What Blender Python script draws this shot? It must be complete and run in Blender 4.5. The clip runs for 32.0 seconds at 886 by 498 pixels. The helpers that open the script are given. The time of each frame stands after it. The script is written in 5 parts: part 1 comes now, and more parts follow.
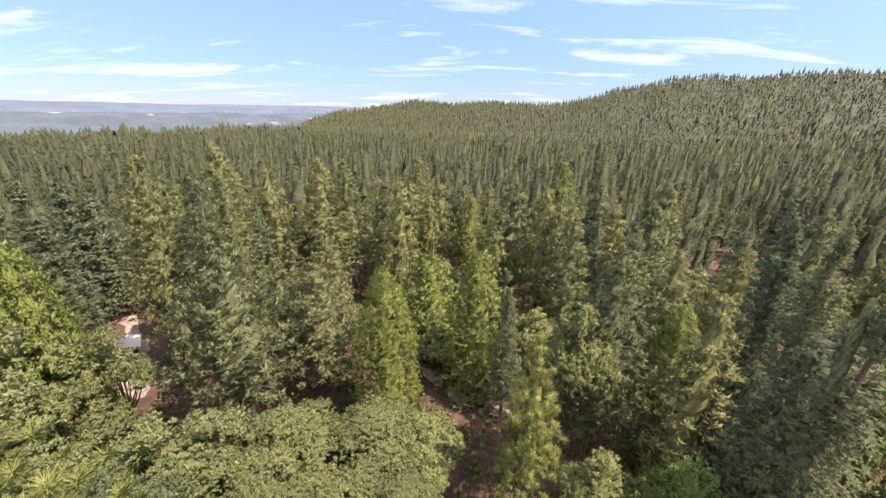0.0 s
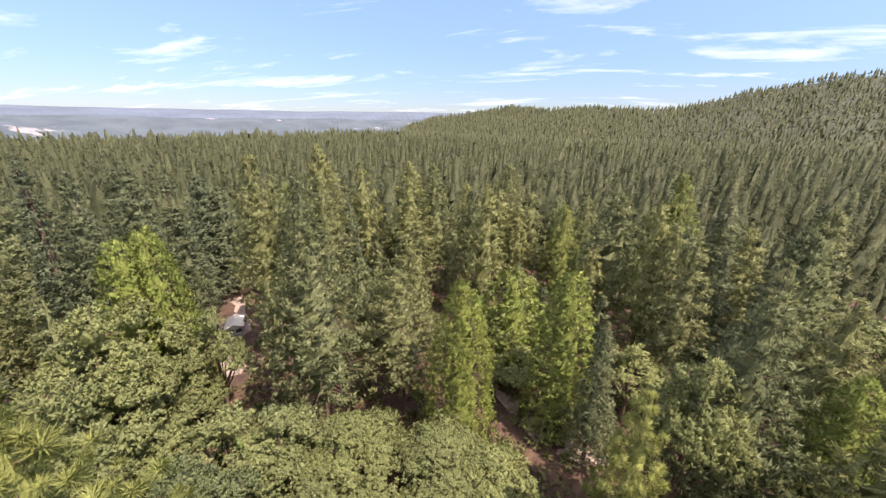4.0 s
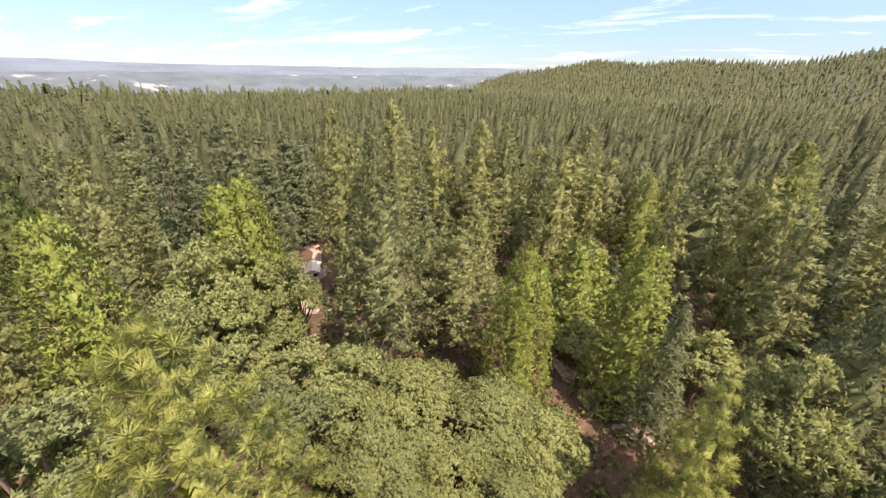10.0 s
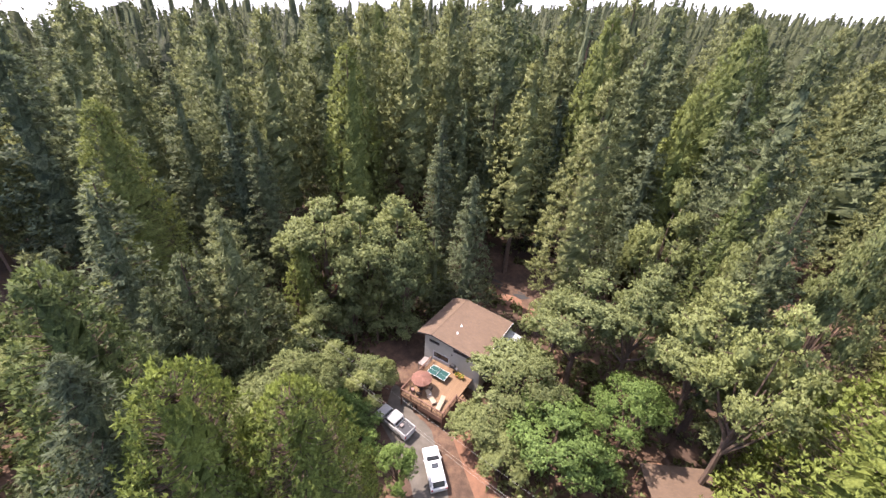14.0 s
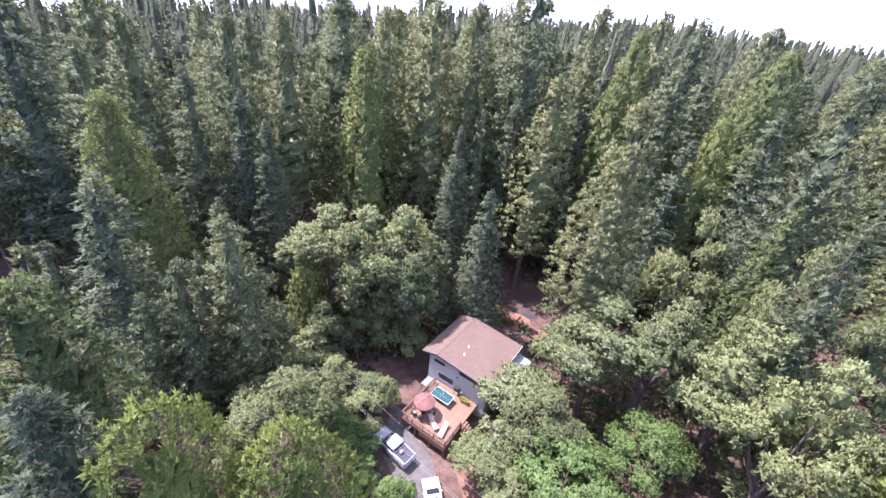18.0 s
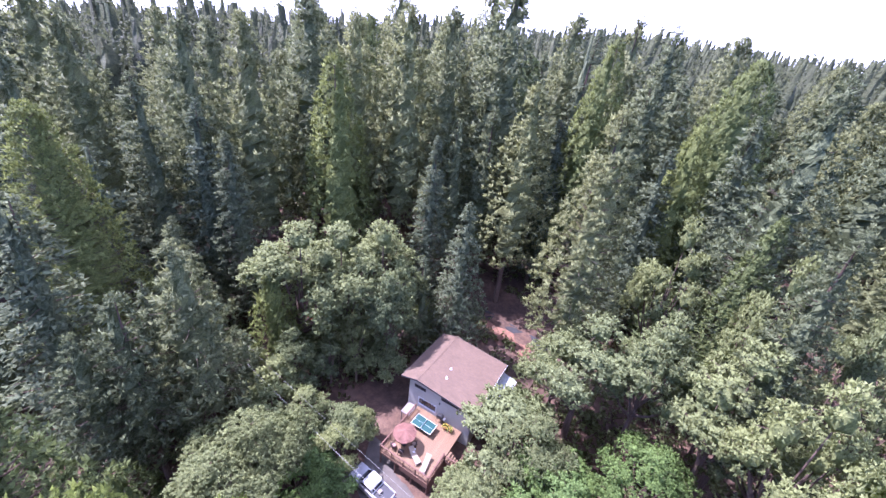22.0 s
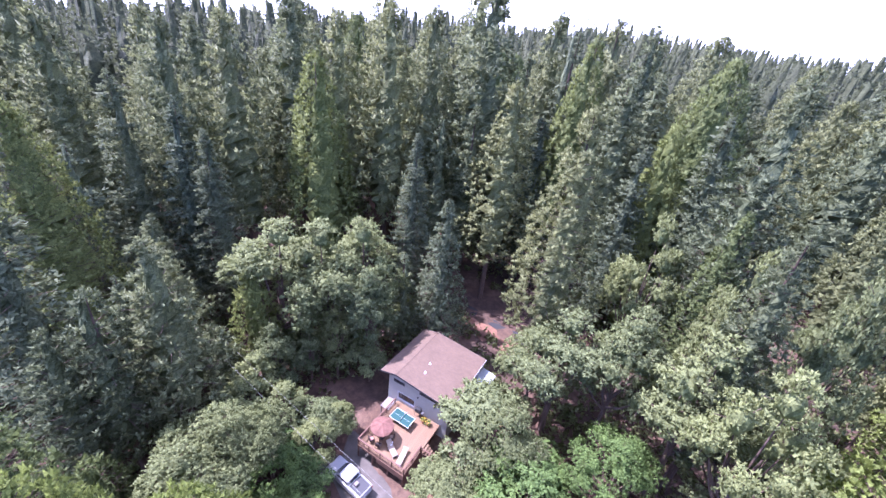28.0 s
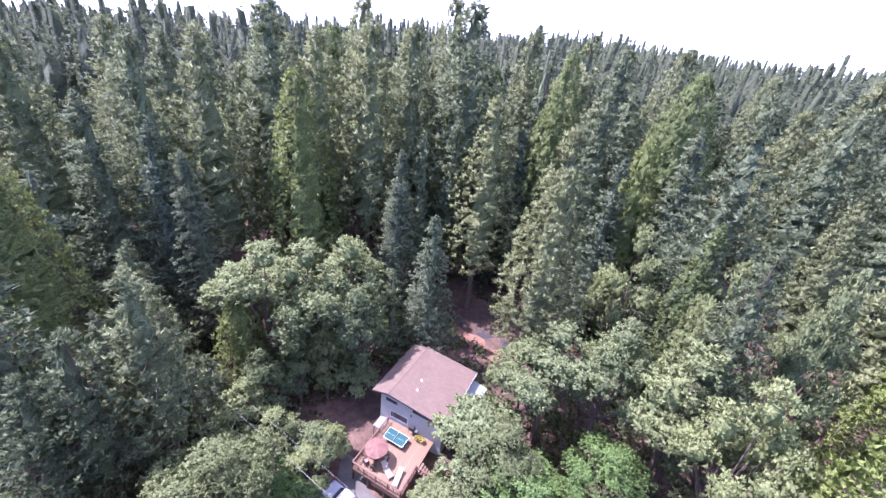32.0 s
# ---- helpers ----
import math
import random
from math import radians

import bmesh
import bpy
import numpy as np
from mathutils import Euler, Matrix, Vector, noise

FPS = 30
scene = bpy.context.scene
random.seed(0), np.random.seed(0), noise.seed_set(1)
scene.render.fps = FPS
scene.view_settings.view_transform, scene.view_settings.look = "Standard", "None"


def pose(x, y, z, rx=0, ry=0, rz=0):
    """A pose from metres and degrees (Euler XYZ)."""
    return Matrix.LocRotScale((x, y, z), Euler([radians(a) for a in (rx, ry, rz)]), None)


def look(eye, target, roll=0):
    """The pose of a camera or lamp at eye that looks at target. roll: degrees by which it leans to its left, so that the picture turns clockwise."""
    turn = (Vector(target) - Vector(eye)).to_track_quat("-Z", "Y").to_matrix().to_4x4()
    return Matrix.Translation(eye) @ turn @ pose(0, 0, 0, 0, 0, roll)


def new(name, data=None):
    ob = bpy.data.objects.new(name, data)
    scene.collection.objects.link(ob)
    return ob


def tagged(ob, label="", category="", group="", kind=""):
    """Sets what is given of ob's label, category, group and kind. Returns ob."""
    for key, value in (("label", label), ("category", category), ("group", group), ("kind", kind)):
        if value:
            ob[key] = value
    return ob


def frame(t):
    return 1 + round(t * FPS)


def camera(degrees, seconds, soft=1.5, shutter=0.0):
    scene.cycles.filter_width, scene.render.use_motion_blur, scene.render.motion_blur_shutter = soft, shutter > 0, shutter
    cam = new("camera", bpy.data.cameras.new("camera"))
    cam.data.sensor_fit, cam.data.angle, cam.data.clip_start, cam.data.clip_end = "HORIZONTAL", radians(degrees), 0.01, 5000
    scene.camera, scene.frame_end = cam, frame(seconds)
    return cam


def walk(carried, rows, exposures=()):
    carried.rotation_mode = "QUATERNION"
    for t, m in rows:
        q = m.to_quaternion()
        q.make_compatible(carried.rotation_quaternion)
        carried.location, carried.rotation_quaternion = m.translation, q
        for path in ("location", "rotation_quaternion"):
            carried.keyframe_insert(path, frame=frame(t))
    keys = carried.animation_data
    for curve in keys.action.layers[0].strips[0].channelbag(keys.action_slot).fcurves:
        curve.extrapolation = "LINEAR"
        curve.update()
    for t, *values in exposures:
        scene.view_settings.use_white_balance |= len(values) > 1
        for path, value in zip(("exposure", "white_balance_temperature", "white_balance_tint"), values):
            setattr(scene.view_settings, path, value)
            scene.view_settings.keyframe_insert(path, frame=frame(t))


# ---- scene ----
cam = camera(102.2, 32.0, soft=1.45)
METRES, EYE, TILT, LEAN, TURN = 23.5, 40.4, -20.5, -0.5, 0.0
ROWS = [
    (0.0, 0.0, 0.0, 0.0, 0.0, 0.0, -0.0),
    (0.5, 0.0001, 0.0201, 0.0071, 1.4, 0.04, -0.53),
    (1.0, -0.0002, 0.0374, 0.0125, 0.03, -0.1, -0.1),
    (1.5, -0.0047, 0.0579, 0.018, 1.96, 0.03, -0.74),
    (2.0, -0.0078, 0.0804, 0.0232, 8.74, 0.03, -3.34),
    (2.5, -0.01, 0.1036, 0.0316, 13.98, -0.19, -5.32),
    (3.0, -0.0148, 0.1231, 0.0381, 14.06, 0.2, -5.35),
    (3.5, -0.0198, 0.1357, 0.0407, 13.62, 0.17, -5.19),
    (5.5, -0.0372, 0.1542, 0.0383, 12.82, 0.4, -4.46),
    (6.0, -0.0406, 0.1541, 0.0364, 13.19, 0.42, -4.59),
    (6.5, -0.0419, 0.1518, 0.0343, 13.41, 0.35, -4.71),
    (7.0, -0.0421, 0.1495, 0.0325, 13.25, 0.32, -4.69),
    (7.5, -0.042, 0.1472, 0.0308, 12.66, 0.31, -4.47),
    (8.0, -0.041, 0.1459, 0.0302, 12.43, 0.39, -4.43),
    (8.5, -0.0391, 0.1438, 0.0266, 12.04, -3.53, -4.28),
    (9.0, -0.0409, 0.1443, 0.0274, 12.48, -5.84, -4.41),
    (9.5, -0.0409, 0.1424, 0.0266, 13.13, -6.0, -4.66),
    (10.0, -0.0473, 0.1407, 0.0248, 23.52, -6.84, -8.57),
    (10.5, -0.053, 0.1331, 0.0195, 42.31, -10.43, -14.68),
    (11.0, -0.0536, 0.1209, 0.0122, 60.91, -15.68, -19.13),
    (11.5, -0.0499, 0.1046, 0.0059, 81.47, -22.66, -21.82),
    (12.0, -0.0439, 0.0831, -0.0008, 102.92, -30.49, -21.96),
    (12.5, -0.0284, 0.0551, -0.0117, 124.29, -37.88, -19.56),
    (13.0, -0.0081, 0.0288, -0.0255, 147.42, -44.32, -13.85),
    (13.5, 0.0218, 0.0026, -0.0407, 171.64, -48.12, -5.52),
    (14.0, 0.0438, -0.0171, -0.0531, 183.12, -48.26, -2.74),
    (14.5, 0.0627, -0.0325, -0.0603, 183.94, -48.11, -4.49),
    (15.0, 0.0961, -0.0443, -0.0683, 183.25, -47.77, -5.45),
    (15.5, 0.1221, -0.0547, -0.0742, 183.8, -47.56, -5.15),
    (17.5, 0.1119, -0.1097, -0.0816, 185.01, -47.47, -5.52),
    (18.0, 0.104, -0.1193, -0.087, 185.93, -47.61, -4.79),
    (18.5, 0.0828, -0.133, -0.0917, 184.42, -47.23, -5.73),
    (19.0, 0.0725, -0.1474, -0.0978, 184.92, -47.31, -5.61),
    (19.5, 0.0669, -0.1617, -0.1049, 185.23, -47.33, -5.4),
    (20.0, 0.0664, -0.1807, -0.113, 183.63, -46.97, -5.91),
    (20.5, 0.0703, -0.1982, -0.1195, 183.61, -46.86, -5.94),
    (21.0, 0.077, -0.2127, -0.1248, 185.76, -47.05, -5.18),
    (21.5, 0.0828, -0.2273, -0.1297, 184.62, -46.45, -5.43),
    (22.0, 0.0938, -0.2365, -0.1343, 182.76, -46.22, -6.0),
    (22.5, 0.1028, -0.2319, -0.1351, 180.77, -46.14, -6.53),
    (23.0, 0.1099, -0.2147, -0.1341, 182.98, -46.64, -5.59),
    (23.5, 0.1104, -0.2038, -0.1344, 181.76, -46.43, -5.39),
    (24.0, 0.0975, -0.1966, -0.1339, 183.29, -46.64, -4.8),
    (24.5, 0.0734, -0.1925, -0.1306, 183.89, -46.69, -5.21),
    (25.0, 0.0572, -0.1912, -0.1269, 184.14, -47.01, -5.08),
    (25.5, 0.0446, -0.19, -0.1228, 182.29, -46.95, -5.75),
    (27.5, 0.006, -0.2036, -0.119, 181.93, -46.43, -6.34),
    (28.0, 0.002, -0.2149, -0.1128, 182.15, -46.41, -6.37),
    (28.5, 0.0019, -0.2288, -0.1013, 181.65, -46.42, -6.66),
    (29.0, 0.0051, -0.2424, -0.0835, 180.8, -46.32, -7.0),
    (29.5, 0.0116, -0.2553, -0.0647, 181.31, -46.24, -6.8),
    (30.0, 0.0191, -0.2622, -0.0575, 180.91, -46.08, -6.89),
    (30.5, 0.0277, -0.2643, -0.0574, 180.83, -46.11, -6.8),
    (31.0, 0.038, -0.2632, -0.059, 180.54, -45.91, -7.02),
    (31.5, 0.05, -0.2662, -0.0588, 180.39, -45.85, -6.67),
    (32.0, 0.0498, -0.2627, -0.057, 178.7, -45.65, -7.41),
]
walk(cam, [(t, pose(0, 0, EYE, TILT, LEAN, TURN) @ pose(METRES * x, METRES * y, METRES * z, 90 + pitch, roll, yaw)) for t, x, y, z, yaw, pitch, roll in ROWS],
     [(0.0, 1.79, 7250, 27), (8.0, 1.74, 7600, 28), (10.0, 1.93, 8000, 23), (11.5, 1.83, 8200, 17), (13.0, 1.88, 8000, 20), (14.5, 2.2, 6300, 28), (18.0, 2.42, 5600, 40), (24.0, 2.42, 5250, 46), (32.0, 2.5, 5250, 45)])
# ---- world and sun ----
SUN_AZ, SUN_EL = 108.0, 60.0      # degrees clockwise from +y, and above the horizon


def sun_way():
    a, e = radians(SUN_AZ), radians(SUN_EL)
    return Vector((math.sin(a) * math.cos(e), math.cos(a) * math.cos(e), math.sin(e)))


def ramp(N, stops):
    r = N.new("ShaderNodeValToRGB")
    e = r.color_ramp.elements
    while len(e) < len(stops):
        e.new(0.5)
    for i, (p, c) in enumerate(stops):
        e[i].position, e[i].color = p, (*c, 1)
    return r


def make_world():
    w = bpy.data.worlds.new("sky")
    scene.world = w
    w.use_nodes = True
    nt = w.node_tree
    N, L = nt.nodes, nt.links
    N.clear()
    sky = N.new("ShaderNodeTexSky")
    sky.sky_type, sky.sun_disc = "NISHITA", False
    sky.sun_elevation, sky.sun_rotation = radians(SUN_EL), radians(SUN_AZ)
    sky.altitude, sky.air_density, sky.dust_density, sky.ozone_density = 700, 0.9, 0.15, 4.0
    tc = N.new("ShaderNodeTexCoord")
    # cirrus: stretched noise on the dome, as a flat layer seen from below
    sep = N.new("ShaderNodeSeparateXYZ")
    L.new(tc.outputs["Generated"], sep.inputs[0])
    up = N.new("ShaderNodeMath"); up.operation = "ADD"; up.inputs[1].default_value = 0.12
    mx = N.new("ShaderNodeMath"); mx.operation = "MAXIMUM"; mx.inputs[1].default_value = 0.0
    L.new(sep.outputs["Z"], mx.inputs[0]); L.new(mx.outputs[0], up.inputs[0])
    dx = N.new("ShaderNodeMath"); dx.operation = "DIVIDE"
    dy = N.new("ShaderNodeMath"); dy.operation = "DIVIDE"
    L.new(sep.outputs["X"], dx.inputs[0]); L.new(up.outputs[0], dx.inputs[1])
    L.new(sep.outputs["Y"], dy.inputs[0]); L.new(up.outputs[0], dy.inputs[1])
    com = N.new("ShaderNodeCombineXYZ")
    L.new(dx.outputs[0], com.inputs[0]); L.new(dy.outputs[0], com.inputs[1])
    mp = N.new("ShaderNodeMapping")
    mp.inputs["Rotation"].default_value[2] = radians(12)
    mp.inputs["Scale"].default_value = (0.55, 1.5, 1)
    mp.inputs["Location"].default_value = (3.1, 1.7, 0)
    L.new(com.outputs[0], mp.inputs[0])
    nz = N.new("ShaderNodeTexNoise")
    nz.inputs["Scale"].default_value, nz.inputs["Detail"].default_value = 1.1, 7
    nz.inputs["Roughness"].default_value, nz.inputs["Distortion"].default_value = 0.62, 0.5
    L.new(mp.outputs[0], nz.inputs["Vector"])
    cr = N.new("ShaderNodeValToRGB")
    cr.color_ramp.elements[0].position, cr.color_ramp.elements[1].position = 0.54, 0.98
    L.new(nz.outputs["Fac"], cr.inputs[0])
    mix = N.new("ShaderNodeMix"); mix.data_type = "RGBA"
    mix.inputs["B"].default_value = (2.9, 3.05, 3.3, 1)
    veil = N.new("ShaderNodeMapRange"); veil.interpolation_type = "SMOOTHSTEP"
    veil.inputs["From Min"].default_value, veil.inputs["From Max"].default_value = 0.35, -0.45
    veil.inputs["To Min"].default_value, veil.inputs["To Max"].default_value = 0.0, 0.8
    L.new(sep.outputs["Y"], veil.inputs["Value"])
    over = N.new("ShaderNodeMath"); over.operation = "MAXIMUM"
    L.new(cr.outputs[0], over.inputs[0]); L.new(veil.outputs["Result"], over.inputs[1])
    # Whitens the unseen overhead sky, added to neutralise the blue fill light.
    high = N.new("ShaderNodeMapRange"); high.interpolation_type = "SMOOTHSTEP"
    high.inputs["From Min"].default_value, high.inputs["From Max"].default_value = 0.35, 0.9
    high.inputs["To Min"].default_value, high.inputs["To Max"].default_value = 0.0, 0.75
    L.new(sep.outputs["Z"], high.inputs["Value"])
    both = N.new("ShaderNodeMath"); both.operation = "MAXIMUM"
    L.new(over.outputs[0], both.inputs[0]); L.new(high.outputs["Result"], both.inputs[1])
    L.new(both.outputs[0], mix.inputs["Factor"])
    low = ramp(N, [(0.0, (0.126, 0.14, 0.162)), (0.12, (0.21, 0.24, 0.268)), (0.4, (0.42, 0.47, 0.53)), (1.0, (1.25, 1.27, 1.32))])
    L.new(mx.outputs[0], low.inputs[0])
    dim = N.new("ShaderNodeMix"); dim.data_type, dim.blend_type = "RGBA", "MULTIPLY"
    dim.inputs["Factor"].default_value = 1.0
    L.new(sky.outputs[0], dim.inputs["A"]); L.new(low.outputs[0], dim.inputs["B"])
    L.new(dim.outputs["Result"], mix.inputs["A"])
    bg = N.new("ShaderNodeBackground")
    bg.inputs["Strength"].default_value = SKY
    out = N.new("ShaderNodeOutputWorld")
    L.new(mix.outputs["Result"], bg.inputs[0]); L.new(bg.outputs[0], out.inputs[0])


SKY = 0.225
make_world()
sun_data = bpy.data.lights.new("sun", "SUN")
sun_data.energy, sun_data.angle, sun_data.color = 3.4, radians(0.6), (1.0, 0.95, 0.86)
sun = new("sun", sun_data)
sun.matrix_world = look((0, 0, 300), Vector((0, 0, 300)) - sun_way())


# ---- materials ----
def material(name, build):
    m = bpy.data.materials.new(name)
    m.use_nodes = True
    nt = m.node_tree
    bsdf = nt.nodes["Principled BSDF"]
    build(nt.nodes, nt.links, bsdf)
    return m


def noisy(N, L, scale, detail=4, rough=0.6, coord="Object", stretch=None):
    tc = N.new("ShaderNodeTexCoord")
    nz = N.new("ShaderNodeTexNoise")
    nz.inputs["Scale"].default_value, nz.inputs["Detail"].default_value, nz.inputs["Roughness"].default_value = scale, detail, rough
    if stretch:
        mp = N.new("ShaderNodeMapping")
        mp.inputs["Scale"].default_value = stretch
        L.new(tc.outputs[coord], mp.inputs[0]); L.new(mp.outputs[0], nz.inputs["Vector"])
    else:
        L.new(tc.outputs[coord], nz.inputs["Vector"])
    return nz


def mixed(N, L, fac, a, b, blend="MIX"):
    m = N.new("ShaderNodeMix")
    m.data_type, m.blend_type = "RGBA", blend
    for key, v in (("Factor", fac), ("A", a), ("B", b)):
        if isinstance(v, (float, int)):
            m.inputs[key].default_value = v
        elif isinstance(v, tuple):
            m.inputs[key].default_value = (*v, 1)
        else:
            L.new(v, m.inputs[key])
    return m.outputs["Result"]


def leaf_material(name, dark, light, accent, rough=0.6, through_leaf=0.42, whole="random", grain=6.5, bright=False):
    """Foliage: each tree and each tuft has its own tint; light passes partly through."""
    dark, light, accent = [(k * 0.94 * r, k * 1.0 * g, k * 1.24 * b) for k, (r, g, b) in ((0.72, dark), (1.03, light), (0.93, accent))]

    def build(N, L, bsdf):
        geo = N.new("ShaderNodeNewGeometry")
        own = ramp(N, [(0.0, dark), (1.0, light)])
        L.new(geo.outputs["Random Per Island"], own.inputs[0])
        if whole == "random":
            info = N.new("ShaderNodeObjectInfo")
            big = info.outputs["Random"]
        else:
            nz = noisy(N, L, 0.11, 2)
            st = ramp(N, [(0.3, (0, 0, 0)), (0.7, (1, 1, 1))])
            L.new(nz.outputs["Fac"], st.inputs[0])
            big = st.outputs[0]
        tint = N.new("ShaderNodeMath"); tint.operation = "MULTIPLY"; tint.inputs[1].default_value = 0.5
        L.new(big, tint.inputs[0])
        # Noise puts shaded gaps between needles into the colour as dark tones.
        needle_gaps = noisy(N, L, grain, 5, 0.75)
        shades = ramp(N, [(0.34, (0.54, 0.56, 0.53)), (0.5, (0.97, 0.97, 0.97)), (0.67, (1.42, 1.39, 1.33))])
        L.new(needle_gaps.outputs["Fac"], shades.inputs[0])
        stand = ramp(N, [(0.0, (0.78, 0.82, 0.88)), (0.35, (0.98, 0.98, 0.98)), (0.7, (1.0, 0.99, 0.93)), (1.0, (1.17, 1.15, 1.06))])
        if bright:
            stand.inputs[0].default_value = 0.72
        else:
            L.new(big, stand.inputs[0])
        col = mixed(N, L, 1.0, mixed(N, L, tint.outputs[0], own.outputs[0], accent), shades.outputs[0], "MULTIPLY")
        col = mixed(N, L, 1.0 if whole == "random" else 0.5, col, stand.outputs[0], "MULTIPLY")
        bp = N.new("ShaderNodeBump")
        bp.inputs["Strength"].default_value, bp.inputs["Distance"].default_value = 0.8, 0.7 / grain
        L.new(needle_gaps.outputs["Fac"], bp.inputs["Height"])
        L.new(bp.outputs[0], bsdf.inputs["Normal"])
        L.new(col, bsdf.inputs["Base Color"])
        bsdf.inputs["Roughness"].default_value = rough
        bsdf.inputs["Specular IOR Level"].default_value = 0.2
        tr = N.new("ShaderNodeBsdfTranslucent")
        L.new(col, tr.inputs[0])
        ms = N.new("ShaderNodeMixShader")
        ms.inputs[0].default_value = through_leaf
        out = N["Material Output"]
        L.new(bsdf.outputs[0], ms.inputs[1]); L.new(tr.outputs[0], ms.inputs[2]); L.new(ms.outputs[0], out.inputs[0])
    return material(name, build)


LEAF = {
    "pine": leaf_material("pine_needles", (0.13, 0.148, 0.052), (0.25, 0.265, 0.1), (0.258, 0.256, 0.088)),
    "fir": leaf_material("fir_needles", (0.104, 0.124, 0.054), (0.192, 0.216, 0.094), (0.2, 0.215, 0.088)),
    "cedar": leaf_material("cedar_sprays", (0.1, 0.13, 0.036), (0.2, 0.23, 0.062), (0.21, 0.222, 0.054)),
    "oak": leaf_material("oak_leaves", (0.142, 0.166, 0.056), (0.255, 0.28, 0.096), (0.24, 0.255, 0.084)),
    "maple": leaf_material("maple_leaves", (0.11, 0.168, 0.04), (0.195, 0.272, 0.064), (0.16, 0.23, 0.054)),
}
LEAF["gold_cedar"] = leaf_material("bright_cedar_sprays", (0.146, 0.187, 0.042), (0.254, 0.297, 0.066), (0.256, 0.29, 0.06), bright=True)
# Lighter copy of the pine needles, with sunlight put into the colour.
LEAF["gold_pine"] = leaf_material("sunlit_toned_pine_needles", (0.21, 0.24, 0.06), (0.35, 0.37, 0.1), (0.33, 0.345, 0.09), bright=True)
FAR_LEAF = leaf_material("far_foliage", (0.075, 0.086, 0.036), (0.118, 0.128, 0.05), (0.105, 0.112, 0.044), whole="noise", grain=1.6)



def bark_material():
    def build(N, L, b):
        nz = noisy(N, L, 3.0, 6, 0.7, stretch=(3, 3, 0.5))
        r = ramp(N, [(0.3, (0.045, 0.03, 0.022)), (0.6, (0.13, 0.085, 0.06)), (0.8, (0.22, 0.15, 0.11))])
        L.new(nz.outputs["Fac"], r.inputs[0]); L.new(r.outputs[0], b.inputs["Base Color"])
        b.inputs["Roughness"].default_value = 0.95
        bp = N.new("ShaderNodeBump"); bp.inputs["Strength"].default_value = 0.6; bp.inputs["Distance"].default_value = 0.05
        L.new(nz.outputs["Fac"], bp.inputs["Height"]); L.new(bp.outputs[0], b.inputs["Normal"])
    return material("bark", build)


BARK = bark_material()


def plain(name, color, rough=0.6, metal=0.0, vary=0.25, scale=2.0, bump=0.0, stretch=None):
    """A painted, wooden or stony surface with grain at two scales."""
    def build(N, L, b):
        big, fine = noisy(N, L, scale, 4, stretch=stretch), noisy(N, L, scale * 9, 3, stretch=stretch)
        lo, hi = tuple(c * (1 - vary) for c in color), tuple(min(1, c * (1 + vary)) for c in color)
        r = ramp(N, [(0.3, lo), (0.7, hi)])
        L.new(big.outputs["Fac"], r.inputs[0])
        r2 = ramp(N, [(0.3, (0.8, 0.8, 0.8)), (0.7, (1, 1, 1))])
        L.new(fine.outputs["Fac"], r2.inputs[0])
        L.new(mixed(N, L, min(1.0, vary * 2.5), r.outputs[0], r2.outputs[0], "MULTIPLY"), b.inputs["Base Color"])
        b.inputs["Roughness"].default_value, b.inputs["Metallic"].default_value = rough, metal
        if bump:
            bp = N.new("ShaderNodeBump"); bp.inputs["Strength"].default_value = bump; bp.inputs["Distance"].default_value = 0.02
            L.new(fine.outputs["Fac"], bp.inputs["Height"]); L.new(bp.outputs[0], b.inputs["Normal"])
    return material(name, build)


def ground_material():
    def build(N, L, b):
        a, c, d = noisy(N, L, 0.12, 5), noisy(N, L, 1.1, 6, 0.7), noisy(N, L, 9.0, 4, 0.7)
        r1 = ramp(N, [(0.35, (0.055, 0.035, 0.025)), (0.55, (0.1, 0.06, 0.04)), (0.72, (0.15, 0.1, 0.072))])
        L.new(a.outputs["Fac"], r1.inputs[0])
        r2 = ramp(N, [(0.38, (0.45, 0.4, 0.36)), (0.62, (1.15, 1.1, 1.0))])
        L.new(c.outputs["Fac"], r2.inputs[0])
        r3 = ramp(N, [(0.35, (0.6, 0.55, 0.5)), (0.65, (1.1, 1.1, 1.1))])
        L.new(d.outputs["Fac"], r3.inputs[0])
        L.new(mixed(N, L, 0.6, mixed(N, L, 0.75, r1.outputs[0], r2.outputs[0], "MULTIPLY"), r3.outputs[0], "MULTIPLY"), b.inputs["Base Color"])
        b.inputs["Roughness"].default_value = 0.95
        bp = N.new("ShaderNodeBump"); bp.inputs["Strength"].default_value = 0.5; bp.inputs["Distance"].default_value = 0.1
        L.new(c.outputs["Fac"], bp.inputs["Height"]); L.new(bp.outputs[0], b.inputs["Normal"])
    return material("forest_soil", build)


SOIL = ground_material()
BRUSH = plain("brush_covered_slope", (0.03, 0.037, 0.014), 0.95, vary=0.6, scale=0.05)
ASPHALT = plain("aged_asphalt", (0.085, 0.074, 0.06), 0.9, vary=0.3, scale=0.8, bump=0.3)
CLAY = plain("red_clay", (0.155, 0.077, 0.046), 0.95, vary=0.3, scale=0.7, bump=0.3)
# Distance haze is painted into the blue of this hill colour.
HAZE_HILL = plain("haze_tinted_ridge", (0.07, 0.096, 0.125), 1.0, vary=0.2, scale=0.003, stretch=(1, 1, 5))


